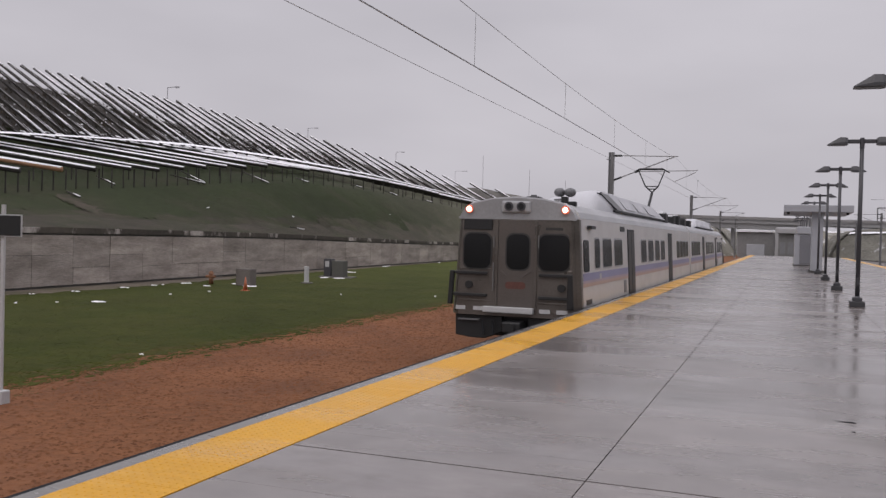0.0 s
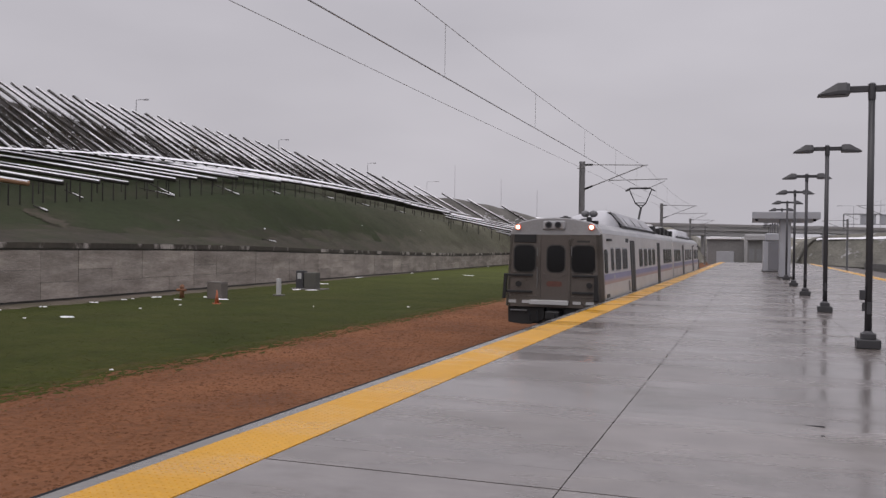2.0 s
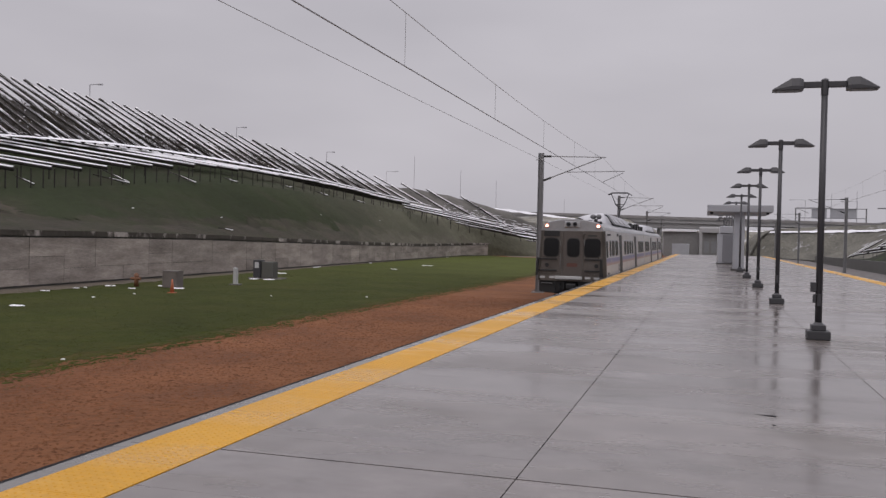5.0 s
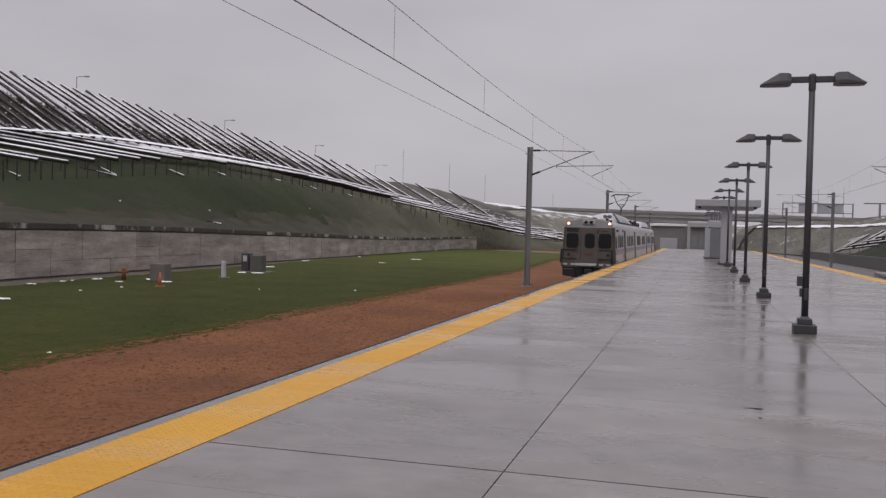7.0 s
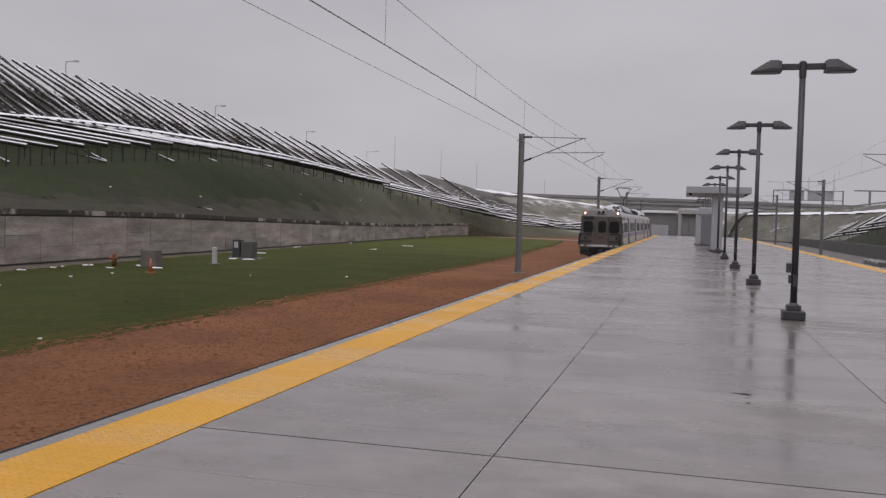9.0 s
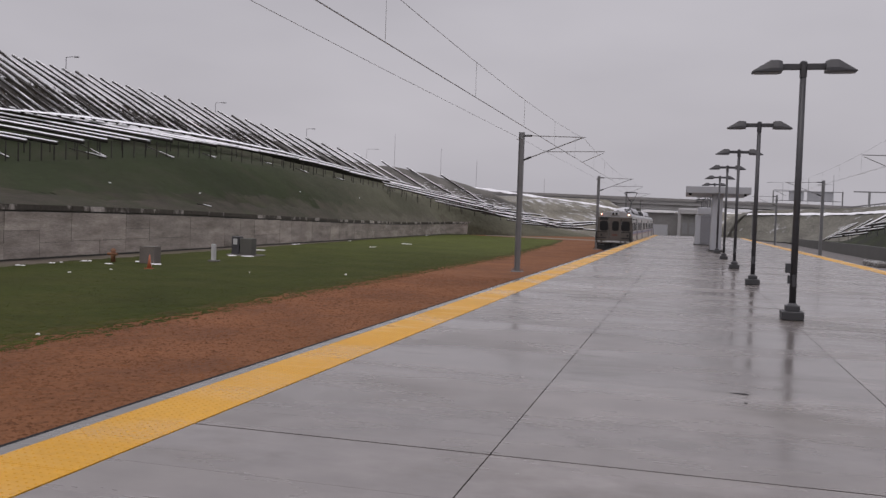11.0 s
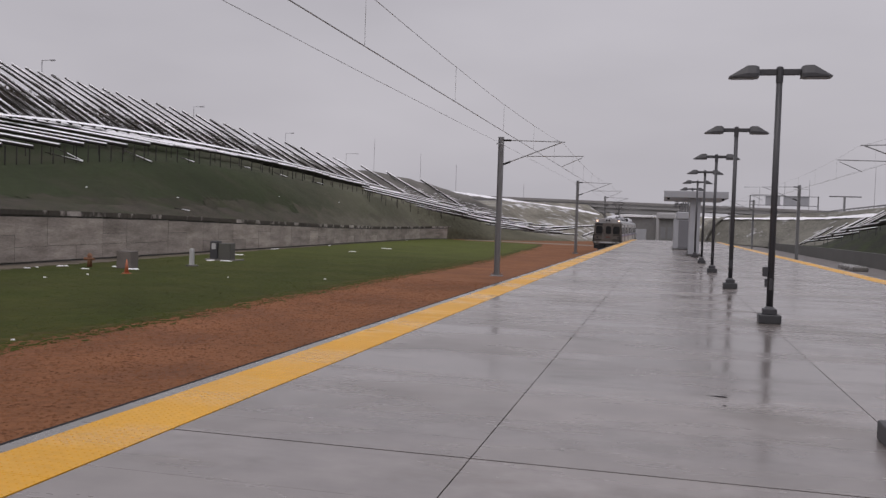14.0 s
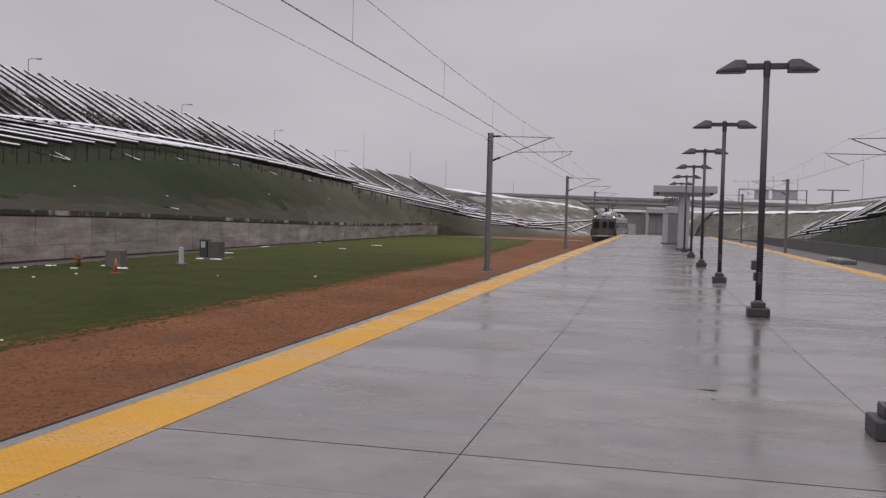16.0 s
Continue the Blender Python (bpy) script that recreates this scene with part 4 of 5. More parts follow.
    for x0, x1 in ((-1.24, -0.59), (-0.20, 0.33), (0.56, 1.26)):
        bm = B()
        prism(bm, rounded(x0, x1, zz(0.81), zz(1.61), 0.17), 0.03, Matrix.Translation((0, -0.025, 0)))
        part("end_window", bm, GLASS, end)
        bm = B()
        prism(bm, rounded(x0 - 0.035, x1 + 0.035, zz(0.775), zz(1.645), 0.19), 0.02, Matrix.Translation((0, -0.018, 0)))
        part("window_seal", bm, DOOR_DARK, end)
    bm = B()
    box(bm, -1.32, -0.56, -0.03, 0.0, zz(1.70), zz(1.95), 0.01)
    part("destination_sign", bm, BLACK, end)
    for x in (-1.14, 1.14):
        bm = B()
        tube(bm, (x, -0.02, zz(2.18)), (x, 0.06, zz(2.18)), 0.095, sides=16)
        ring = part("tail_lamp", bm, TAIL_RED, car, "lit red and white tail lamp")
        bm = B()
        tube(bm, (x, -0.04, zz(2.18)), (x, -0.015, zz(2.18)), 0.062, sides=16)
        part("lamp_lens", bm, TAIL, ring)
    bm = B()
    box(bm, -0.36, 0.34, -0.035, 0.06, zz(2.1), zz(2.38), 0.05)
    hub = part("headlight_housing", bm, ROOF, car)
    for x in (-0.17, 0.12):
        bm = B()
        tube(bm, (x, -0.07, zz(2.25)), (x, -0.03, zz(2.25)), 0.105, sides=16)
        part("headlight", bm, BRONZE, hub)
        part("lens", tube(B(), (x, -0.075, zz(2.25)), (x, -0.06, zz(2.25)), 0.07, sides=16), GLASS, hub)
    bm = B()
    box(bm, -0.72, 0.48, -0.14, 0.0, zz(-0.2), zz(-0.06), 0.02)
    part("bumper", bm, WHITE, car, "white anticlimber beam")
    for x0, x1 in ((-1.36, -1.18), (0.6, 0.85), (1.0, 1.25), (-0.98, -0.75)):
        bm = B()
        box(bm, x0, x1, -0.02, 0.0, zz(-0.17), zz(-0.08))
        part("marker_plate", bm, WHITE, end)
    for s in (-1, 1):
        x0, x1 = (-1.46, -0.65) if s < 0 else (0.58, 1.26)
        for z in (0.66, 0.15):
            bm = B()
            box(bm, x0, x1, -0.07, -0.02, zz(z), zz(z) + 0.07, 0.01)
            part("gate_bar", bm, BLACK, end)
        xb = -1.55 if s < 0 else 1.25
        bm = B()
        box(bm, xb, xb + 0.11, -0.12, -0.02, zz(-0.05), zz(0.74), 0.02)
        part("gate_post", bm, BLACK, end)
        bm = B()
        tube(bm, (s * 1.1, -0.05, zz(0.42)), (s * 1.1, 0, zz(0.42)), 0.09, sides=14)
        part("jumper_socket", bm, BLACK, end)
    bm = B()
    prism(bm, rounded(-0.22, 0.26, zz(0.36), zz(0.52), 0.07), 0.01, Matrix.Translation((0, -0.02, 0)))
    part("red_logo", bm, RED, end, "faded red mark")
    # pilot: two deep cheeks with the coupler pocket between them
    for q in (-1, 1):
        bm = B()
        o = [(q * 1.4, 0.93), (q * 1.36, 0.44), (q * 1.05, 0.39), (q * 0.72, 0.39), (q * 0.3, 0.56), (q * 0.3, 0.93)]
        prism(bm, o, 0.9, Matrix.Translation((0, 0.1, 0)))
        bmesh.ops.bevel(bm, geom=bm.edges[:], offset=0.02, segments=1, affect="EDGES")
        cheek = part("pilot", bm, BLACK, car, "black pilot plate below the cab")
        part("step", box(B(), min(q * 1.3, q * 0.85), max(q * 1.3, q * 0.85), 0.02, 0.14, 0.8, 0.84, 0.008), HORN, cheek)
    part("pocket", box(B(), -0.32, 0.32, 0.3, 0.9, 0.45, 0.93), BLACK, car)
    for x in (-0.75, -0.5, 0.55, 0.85):
        part("air_hose", tube(B(), (x, -0.03, 0.82), (x * 0.9, -0.1, 0.5), 0.03, sides=8), RUBBER, car)
    bm = B()
    box(bm, -0.2, 0.24, -0.3, 0.3, 0.58, 0.84, 0.04)
    tube(bm, (0.02, -0.38, 0.71), (0.02, -0.28, 0.71), 0.1, sides=12)
    part("coupler", bm, BLACK, car)
    # sides
    for s in (-1, 1):
        def plate(name, y0, y1, z0, z1, mat, proud=0.006, r=0.0, label=""):
            bm = B()
            if r:
                prism(bm, rounded(y0, y1, zz(z0), zz(z1), r), 0.02, Matrix.Translation((s * (W + proud), 0, 0)) @ Matrix.Rotation(radians(90), 4, "Z") @ Matrix.Translation((0, -0.01, 0)))
            else:
                box(bm, s * (W + proud) - 0.01, s * (W + proud) + 0.01, y0, y1, zz(z0), zz(z1))
            return part(name, bm, mat, car, label)
        plate("cab_window", 0.5, 1.1, 0.78, 1.52, SIDE_GLASS, r=0.1)
        for y0, y1 in ((1.8, 2.42), (2.84, 4.05), (4.48, 5.72), (9.35, 10.5), (10.98, 12.2), (12.7, 13.85), (14.3, 15.42), (19.6, 20.7), (20.9, 22.0), (22.2, 23.3), (23.5, 24.4)):
            plate("window_frame", y0 - 0.035, y1 + 0.035, 0.81, 1.59, ROOF, 0.002, r=0.13)
            plate("side_window", y0, y1, 0.85, 1.55, SIDE_GLASS, 0.008, r=0.12)
        for y0, y1 in ((6.7, 7.95), (16.6, 17.85)):
            d = plate("side_door", y0, y1, -0.1, 1.86, BLACK)
            bm = B()
            for k in (0.06, 0.54):
                w = y1 - y0
                box(bm, s * (W + 0.012), s * (W + 0.022), y0 + w * k, y0 + w * (k + 0.4), zz(-0.05), zz(1.8))
            part("door_leaf", bm, DOOR_DARK, d)
        for y0, y1 in ((0.42, 6.66), (7.99, 16.56), (17.89, 24.8)):
            plate("blue_band", y0, y1, 0.58, 0.75, BLUE, 0.003, label="blue painted band")
            plate("mauve_band", y0, y1, 0.52, 0.58, MAUVE, 0.003, label="faded mauve band")
            plate("orange_band", y0, y1, 0.44, 0.52, ORANGE, 0.003, label="faded orange band")
        plate("side_sign", 5.5, 6.2, 1.78, 1.92, BLACK, label="small dark side display")
        plate("side_logo", 2.3, 2.55, 0.57, 0.7, WHITE, 0.006, label="small white mark")
        plate("equipment_hatch", 0.7, 1.3, 0.02, 0.13, DOOR_DARK, 0.003)
        plate("equipment_hatch", 5.9, 6.3, 0.05, 0.4, GALV, 0.003)
        part("side_camera", box(B(), min(s * W, s * (W + 0.12)), max(s * W, s * (W + 0.12)), 1.0, 1.5, zz(1.78), zz(1.86), 0.02), BLACK, car)
        bm = B()
        box(bm, s * W - 0.04, s * W + 0.04, 0.4, L - 0.4, zz(-0.28), zz(-0.08))
        part("sill", bm, BLACK, car)
    # roof equipment
    bm = B()
    q = 1 if panto else -1
    fairing(bm, ((3.9, 0.12), (4.2, 0.4), (4.7, 0.6), (5.5, 0.7), (7.5, 0.72), (15.2, 0.7), (16.8, 0.5), (18.4, 0.25), (18.7, 0.1)), q)
    unit = part("air_conditioner", bm, SNOWY, car, "snowy pale roof air-conditioning housing", smooth=True)
    # slanted vented panel along the outer flank of the housing
    bm = B()
    low, high = ((7.0, 3.64), (18.5, 3.62)), ((5.4, 4.1), (15.6, 4.06))
    inner = [bm.verts.new((q * x, y, z)) for x, (y, z) in ((1.05, low[0]), (1.05, low[1]), (0.84, high[1]), (0.84, high[0]))]
    outer = [bm.verts.new((q * (x + 0.05), y, z + 0.01)) for x, (y, z) in ((1.05, low[0]), (1.05, low[1]), (0.84, high[1]), (0.84, high[0]))]
    bm.faces.new(outer)
    for k in range(4):
        bm.faces.new((inner[k], outer[k], outer[(k + 1) % 4], inner[(k + 1) % 4]))
    part("side_panel", bm, SNOWY, unit, "pale slanted side panel")
    for y in (8.6, 11.2, 13.8):
        bm = B()
        v = [(1.085, y - 0.05, 3.72), (1.085, y + 1.8, 3.72), (0.935, y + 1.2, 3.99), (0.935, y - 0.65, 3.99)]
        f = [bm.verts.new((q * (x + 0.012), yy, z)) for x, yy, z in v]
        g = [bm.verts.new((q * (x - 0.02), yy, z)) for x, yy, z in v]
        bm.faces.new(f)
        for k in range(4):
            bm.faces.new((f[k], g[k], g[(k + 1) % 4], f[(k + 1) % 4]))
        part("grille", bm, SNOWY, unit)
    bm = B()
    v = [(1.03, 6.8, 3.66), (1.03, 7.9, 3.66), (0.84, 6.3, 4.07), (0.84, 5.2, 4.07)]
    f = [bm.verts.new((q * (x + 0.075), y, z)) for x, y, z in v]
    g = [bm.verts.new((q * (x - 0.08), y, z)) for x, y, z in v]
    bm.faces.new(f)
    for k in range(4):
        bm.faces.new((f[k], g[k], g[(k + 1) % 4], f[(k + 1) % 4]))
    part("louvre", bm, HORN, unit)
    part("gutter_rail", box(B(), min(q * 1.12, q * 1.2), max(q * 1.12, q * 1.2), 6.0, 18.6, 3.56, 3.63, 0.01), BLACK, unit)
    for y, x0, x1, h in ((18.9, -0.9, 1.05, 3.93), (20.1, -0.7, 0.85, 4.02), (22.3, -0.95, 1.0, 3.9), (23.4, -0.6, 1.1, 3.97)):
        chest = part("roof_box", box(B(), x0, x1, y, y + 0.8, 3.5, h, 0.03), BLACK, car)
        part("snow_patch", box(B(), x0 + 0.5, x1 - 0.12, y + 0.06, y + 0.74, h - 0.01, h + 0.05, 0.02), SNOW, chest, "wet snow lying on the box")
    bm = B()
    box(bm, 0.86, 1.0, 0.7, 0.9, 3.4, 3.74, 0.02)
    box(bm, 0.83, 1.2, 0.75, 0.92, 3.52, 3.63, 0.02)
    stand = part("horn_stand", bm, BLACK, car)
    for dx in (-0.125, 0.125):
        bm = B()
        bmesh.ops.create_uvsphere(bm, u_segments=14, v_segments=9, radius=0.115)
        bmesh.ops.scale(bm, vec=(1.15, 1.5, 0.95), verts=bm.verts)
        bmesh.ops.translate(bm, vec=(0.93 + dx, 0.8, 3.84), verts=bm.verts)
        part("horn", bm, HORN, stand, smooth=True)
    bm = B()
    box(bm, -0.02, 0.36, 0.7, 1.0, 3.6, 3.74, 0.05)
    tube(bm, (0.17, 0.85, 3.72), (0.17, 0.85, 3.78), 0.11, 0.06, 12)
    part("roof_antenna", bm, BLACK, car)
    for x, y in ((-0.9, 2.0), (0.4, 2.2), (0.75, 1.1)):
        part("grab_iron", tube(B(), (x - 0.15, y, 3.68), (x + 0.2, y, 3.72), 0.018, sides=6), HORN, car)
    for x, y in ((-0.55, 18.9), (0.5, 18.9), (-0.2, 20.0), (0.55, 20.6)):
        part("roof_insulator", tube(B(), (x, y, 3.6), (x, y, 4.0), 0.09, 0.06, 10), GREY_PANEL, car)
    if panto:
        p = part("pantograph", tube(B(), (-0.3, 21.6, 3.7), (0.3, 21.6, 3.7), 0.06), BLACK, car, "raised dark pantograph")
        bars = [((0, 20.4, 3.75), (0.04, 21.9, 4.98), 0.06), ((-0.27, 21.9, 5.26), (0.31, 21.9, 5.26), 0.025), ((-0.16, 21.9, 5.14), (0.22, 21.9, 5.14), 0.025)]
        for q in (-1, 1):
            bars += [((0.04, 21.9, 4.98), (0.02 + 0.29 * q, 21.9, 5.26), 0.032), ((0.02 + 0.29 * q, 21.9, 5.26), (0.6 * q, 21.9, 6.0), 0.028)]
        for a, b, r in bars:
            part("pantograph_arm", tube(B(), a, b, r), BLACK, p)
        bm = B()
        for dy in (-0.18, 0.18):
            tube(bm, (-0.52, 21.9 + dy, 6.05), (0.52, 21.9 + dy, 6.05), 0.035)
            tube(bm, (-0.78, 21.9 + dy, 5.9), (-0.52, 21.9 + dy, 6.05), 0.03)
            tube(bm, (0.52, 21.9 + dy, 6.05), (0.78, 21.9 + dy, 5.9), 0.03)
        part("pantograph_head", bm, BLACK, p)
    for y in (3.6, 21.7):
        bm = B()
        box(bm, -1.2, 1.2, y - 1.6, y + 1.6, 0.25, 0.95, 0.05)
        truck = part("truck", bm, BLACK, car)
        for dy in (-1.2, 1.2):
            bm = B()
            tube(bm, (-0.8, y + dy, 0.42), (0.8, y + dy, 0.42), 0.42, sides=20)
            part("wheelset", bm, STEEL, truck)
    # the sides lean in towards the roof
    for ob in car.children_recursive:
        if ob.type == "MESH":
            for v in ob.data.vertices:
                if abs(v.co.x) > 1.28 and v.co.z < 3.5:
                    v.co.x -= (0.06 * (min(v.co.z, 3.3) - 0.95) - 0.06) * (1 if v.co.x > 0 else -1)
    return car


def build_right_logs():
    rnd = random.Random(11)
    for y in (181, 176.5, 163, 152, 149, 138, 129, 126, 117, 109, 106, 99, 92, 86, 80):
        ob = thing("log", "weathered timber log sloping up the far bank, snow along its top", "log", "log array across the tracks")
        a, b = Vector((25.6 + rnd.uniform(-0.4, 0.4), y, right_low(y) + 0.05)), Vector((30.6, y, right_top(y) + 0.2))
        a, b = (EYE + (p - EYE) * 0.87 for p in (a, b))
        part("trunk", tube(B(), a, b, 0.125, 0.1, 8), LOG, ob, smooth=True)
        up = Vector((-0.03, 0, 0.1))
        part("snow_cap", tube(B(), a + up, b + up, 0.085, 0.07, 6), SNOW, ob, "thin line of wet snow", smooth=True)
        if y < 170:
            ob = thing("log", "weathered timber log cantilevered low over the far bank, snow on top", "log", "log array across the tracks")
            c = a + Vector((-1.2, 3.0, -0.35))
            e = a + Vector((2.6, -4.5, 0.55))
            part("trunk", tube(B(), c, e, 0.11, 0.11, 8), LOG, ob, smooth=True)
            part("snow_cap", tube(B(), c + up, e + up, 0.075, 0.075, 6), SNOW, ob, "thin line of wet snow", smooth=True)
            for u in (0.25, 0.8):
                p = c.lerp(e, u)
                solo("log_post", tube(B(), p - Vector((0, 0, 1.8)), p, 0.04, sides=6), BRONZE, "thin steel post carrying a log", "post", "log posts")


def build_far():
    # road bridge
    bridge = thing("road_bridge", "grey concrete road bridge over the tracks, seen far off", "bridge", kind="structure")
    def sloped(name, x0, x1, za, zb, h, y0, y1, mat, label=""):
        bm = B()
        v = [(x0, y0, za - h), (x1, y0, zb - h), (x1, y0, zb), (x0, y0, za)]
        f = [bm.verts.new(p) for p in v]
        g = [bm.verts.new((p[0], y1, p[2])) for p in v]
        bm.faces.new(f)
        bm.faces.new(g[::-1])
        for k in range(4):
            bm.faces.new((f[k], g[k], g[(k + 1) % 4], f[(k + 1) % 4]))
        return part(name, bm, mat, bridge, label)
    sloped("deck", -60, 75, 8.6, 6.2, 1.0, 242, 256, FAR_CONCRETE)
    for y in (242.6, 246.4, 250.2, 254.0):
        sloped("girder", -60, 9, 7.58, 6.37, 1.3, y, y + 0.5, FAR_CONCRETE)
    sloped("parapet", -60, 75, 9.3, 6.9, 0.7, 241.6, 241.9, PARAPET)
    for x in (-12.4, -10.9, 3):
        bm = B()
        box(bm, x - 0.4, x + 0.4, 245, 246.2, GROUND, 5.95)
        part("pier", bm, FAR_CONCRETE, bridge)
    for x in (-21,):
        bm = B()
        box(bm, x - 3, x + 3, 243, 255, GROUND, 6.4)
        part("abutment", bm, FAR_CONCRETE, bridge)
    # station building past the platform
    house = thing("station_building", "low dark grey station building past the platform end", "building")
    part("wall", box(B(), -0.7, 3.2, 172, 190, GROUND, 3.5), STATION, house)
    part("roof", box(B(), -0.9, 3.6, 171.2, 191, 3.5, 3.8, 0.03), FAR_CONCRETE, house)
    for x in (-0.4, 0.9, 2.2):
        part("window", box(B(), x, x + 0.9, 171.95, 172.05, -0.3, 1.9), FAR_WINDOW, house)
    part("shed", box(B(), -6.0, -3.0, 168, 172.2, GROUND, 1.35, 0.04), GREY_PANEL, house, "paler low annexe")
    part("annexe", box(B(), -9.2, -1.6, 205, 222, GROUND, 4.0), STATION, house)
    part("snowy_roof", box(B(), -9.4, -2.3, 204.5, 222.5, 4.0, 4.55, 0.05), SNOW, house, "roof covered with wet snow")
    tower = thing("stair_tower", "grey rounded structure under the bridge", "building")
    part("wall", box(B(), -1.5, 4.6, 200, 212, GROUND, 5.1, 0.4), FAR_CONCRETE, tower)
    for z in (0.5, 2.6):
        for x in (-0.8, 1.0, 2.8):
            part("window", box(B(), x, x + 1.1, 199.93, 200.05, z, z + 1.3), FAR_WINDOW, tower)
    # platform canopy and cabin
    can = thing("platform_canopy", "grey T-shaped platform canopy on a broad column", "canopy")
    part("column", box(B(), 1.48, 2.08, 53.4, 54.6, 0, 3.4, 0.03), GREY_PANEL, can)
    part("roof", box(B(), 0.0, 3.58, 53.0, 60.5, 3.36, 3.76, 0.03), GREY_PANEL, can)
    part("base", box(B(), 1.38, 2.18, 53.3, 54.7, 0, 0.12, 0.02), JOINT, can)
    for x in (0.25, 3.3):
        part("downlight", tube(B(), (x, 53.4, 3.36), (x, 53.4, 3.24), 0.09, 0.07, 10), BLACK, can)
    cabin = thing("platform_cabin", "grey metal equipment cabin standing on the platform", "cabin")
    part("body", box(B(), 0.8, 2.0, 68.7, 72.5, 0.06, 2.3, 0.02), GREY_PANEL, cabin)
    part("door", box(B(), 1.15, 1.95, 68.66, 68.72, 0.15, 2.2, 0.01), CABIN_DOOR, cabin)
    part("plinth", box(B(), 0.74, 2.06, 68.6, 72.6, 0, 0.1), JOINT, cabin)
    part("roof", box(B(), 0.95, 2.1, 68.6, 72.6, 2.3, 2.85, 0.06), GREY_PANEL, cabin)
    # pale pad beside the second track
    pad = thing("equipment_pad", "pale low concrete pad beside the second track", "pad")
    part("slab", box(B(), 15.9, 17.2, 82, 88.5, GROUND, -1.14, 0.12), EDGE, pad)
    # snow lying in specks among dark clumps on the upper slope
    rnd = random.Random(31)
    specks, clumps = B(), B()
    for k in range(1500):
        s = 36 + 84 * rnd.random() ** 1.3
        u = rnd.uniform(0.3 if s < 70 else 0.5, 1.0)
        top = tip(s) - Vector((0, 0, crest_drop(s)))
        low = middle(s) - Vector((float(np.interp(s, [66, 84], [7.0, 0.0])), 0, 1.4))
        p = low.lerp(top, u)
        if k % 3 and (s > 78 or k % 4 == 1):
            r = rnd.uniform(0.03, 0.11)
            blob(specks, p.x + 0.2, p.y, p.z + 0.12, r, r * 1.5, 0.1, rnd)
        else:
            for q in range(5):
                a = rnd.uniform(0, 6.28)
                w = Vector((math.cos(a), math.sin(a), 0)) * rnd.uniform(0.05, 0.14)
                base = p + Vector((rnd.uniform(-0.4, 0.4), rnd.uniform(-0.4, 0.4), -0.1))
                clumps.faces.new([clumps.verts.new(v) for v in (base - w, base + w, base + Vector((rnd.uniform(-0.3, 0.3), rnd.uniform(-0.3, 0.3), rnd.uniform(0.2, 0.75))))])
    for k in range(330):
        s = rnd.uniform(195, 335)
        g = near(s)
        u = 0.05 + 0.6 * rnd.random() ** 1.6
        p = (middle(s) - Vector((0, 0, 1.4 * g))).lerp(tip(s) - Vector((0, 0, crest_drop(s) * g)), u)
        r = rnd.uniform(0.05, 0.17)
        blob(specks, p.x + 0.2, p.y, p.z + 0.12, r * 2.6, r, 0.05, rnd)
    solo("snow_specks", specks, SNOW, "specks of wet snow on the upper slope", "snow", kind="stuff")
    solo("slope_clumps", clumps, BRUSH, "dry brown clumps of weeds on the upper slope", "brush", kind="stuff")
    # brush and fence posts along the crest behind the logs
    rnd = random.Random(21)
    bm = B()
    for k in range(260):
        s = rnd.uniform(38, 150)
        c = tip(s) + Vector((rnd.uniform(-6, -1.5), 0, 0.1 - crest_drop(s)))
        for q in range(7):
            a = rnd.uniform(0, 6.28)
            w = Vector((math.cos(a), math.sin(a), 0)) * rnd.uniform(0.04, 0.1)
            base = c + Vector((rnd.uniform(-0.6, 0.6), rnd.uniform(-0.6, 0.6), -0.3))
            top = base + Vector((rnd.uniform(-0.4, 0.4), rnd.uniform(-0.4, 0.4), rnd.uniform(0.5, 1.5) * (0.5 + 0.5 * noise.noise(Vector((s * 0.12, 0, 0))) + 0.3)))
            bm.faces.new([bm.verts.new(p) for p in (base - w, base + w, top)])
    solo("roadside_brush", bm, BRUSH, "dry brown brush along the crest of the slope", "brush", kind="stuff")
    for k in range(16):
        s = 52 + 5.5 * k
        c = tip(s) + Vector((-4, 0, -crest_drop(s)))
        solo("fence_post", box(B(), c.x - 0.05, c.x + 0.05, c.y - 0.05, c.y + 0.05, c.z - 0.4, c.z + 1.3), PARAPET, "thin dark fence post on the crest of the slope", "post", "fence posts on the crest")
    # sign gantry across the road
    gan = thing("sign_gantry", "steel highway sign gantry seen from behind", "gantry")
    for x in (21.8, 38.4):
        part("leg", box(B(), x - 0.15, x + 0.15, 243.4, 243.7, 6.0, 11.15), GALV, gan)
    for z in (8.6, 11.0):
        part("beam", box(B(), 21.8, 38.4, 243.5, 243.6, z - 0.08, z + 0.08), GALV, gan)
    for x0, x1 in ((25.6, 29.2), (30.0, 36.1)):
        part("sign_board", box(B(), x0, x1, 243.7, 243.8, 8.5, 11.1), GREY_PANEL, gan)
    tee = thing("sign_gantry", "grey T-shaped road sign frame seen edge on", "gantry")
    part("leg", box(B(), 45.55, 46.05, 249.8, 250.2, 6.0, 11.5), GALV, tee)
    part("beam", box(B(), 42.0, 49.9, 249.85, 250.15, 11.35, 11.65), GALV, tee)
    # guard rail on the east road edge
    rail = thing("guard_rail", "long galvanised guard rail along the road edge", "guard rail", kind="structure")
    part("beam", box(B(), 34.5, 34.6, 60, 240, 6.4, 6.62), GALV, rail)
    for k in range(46):
        part("post", box(B(), 34.65, 34.75, 60 + 4 * k, 60.08 + 4 * k, 5.9, 6.6), GALV, rail)
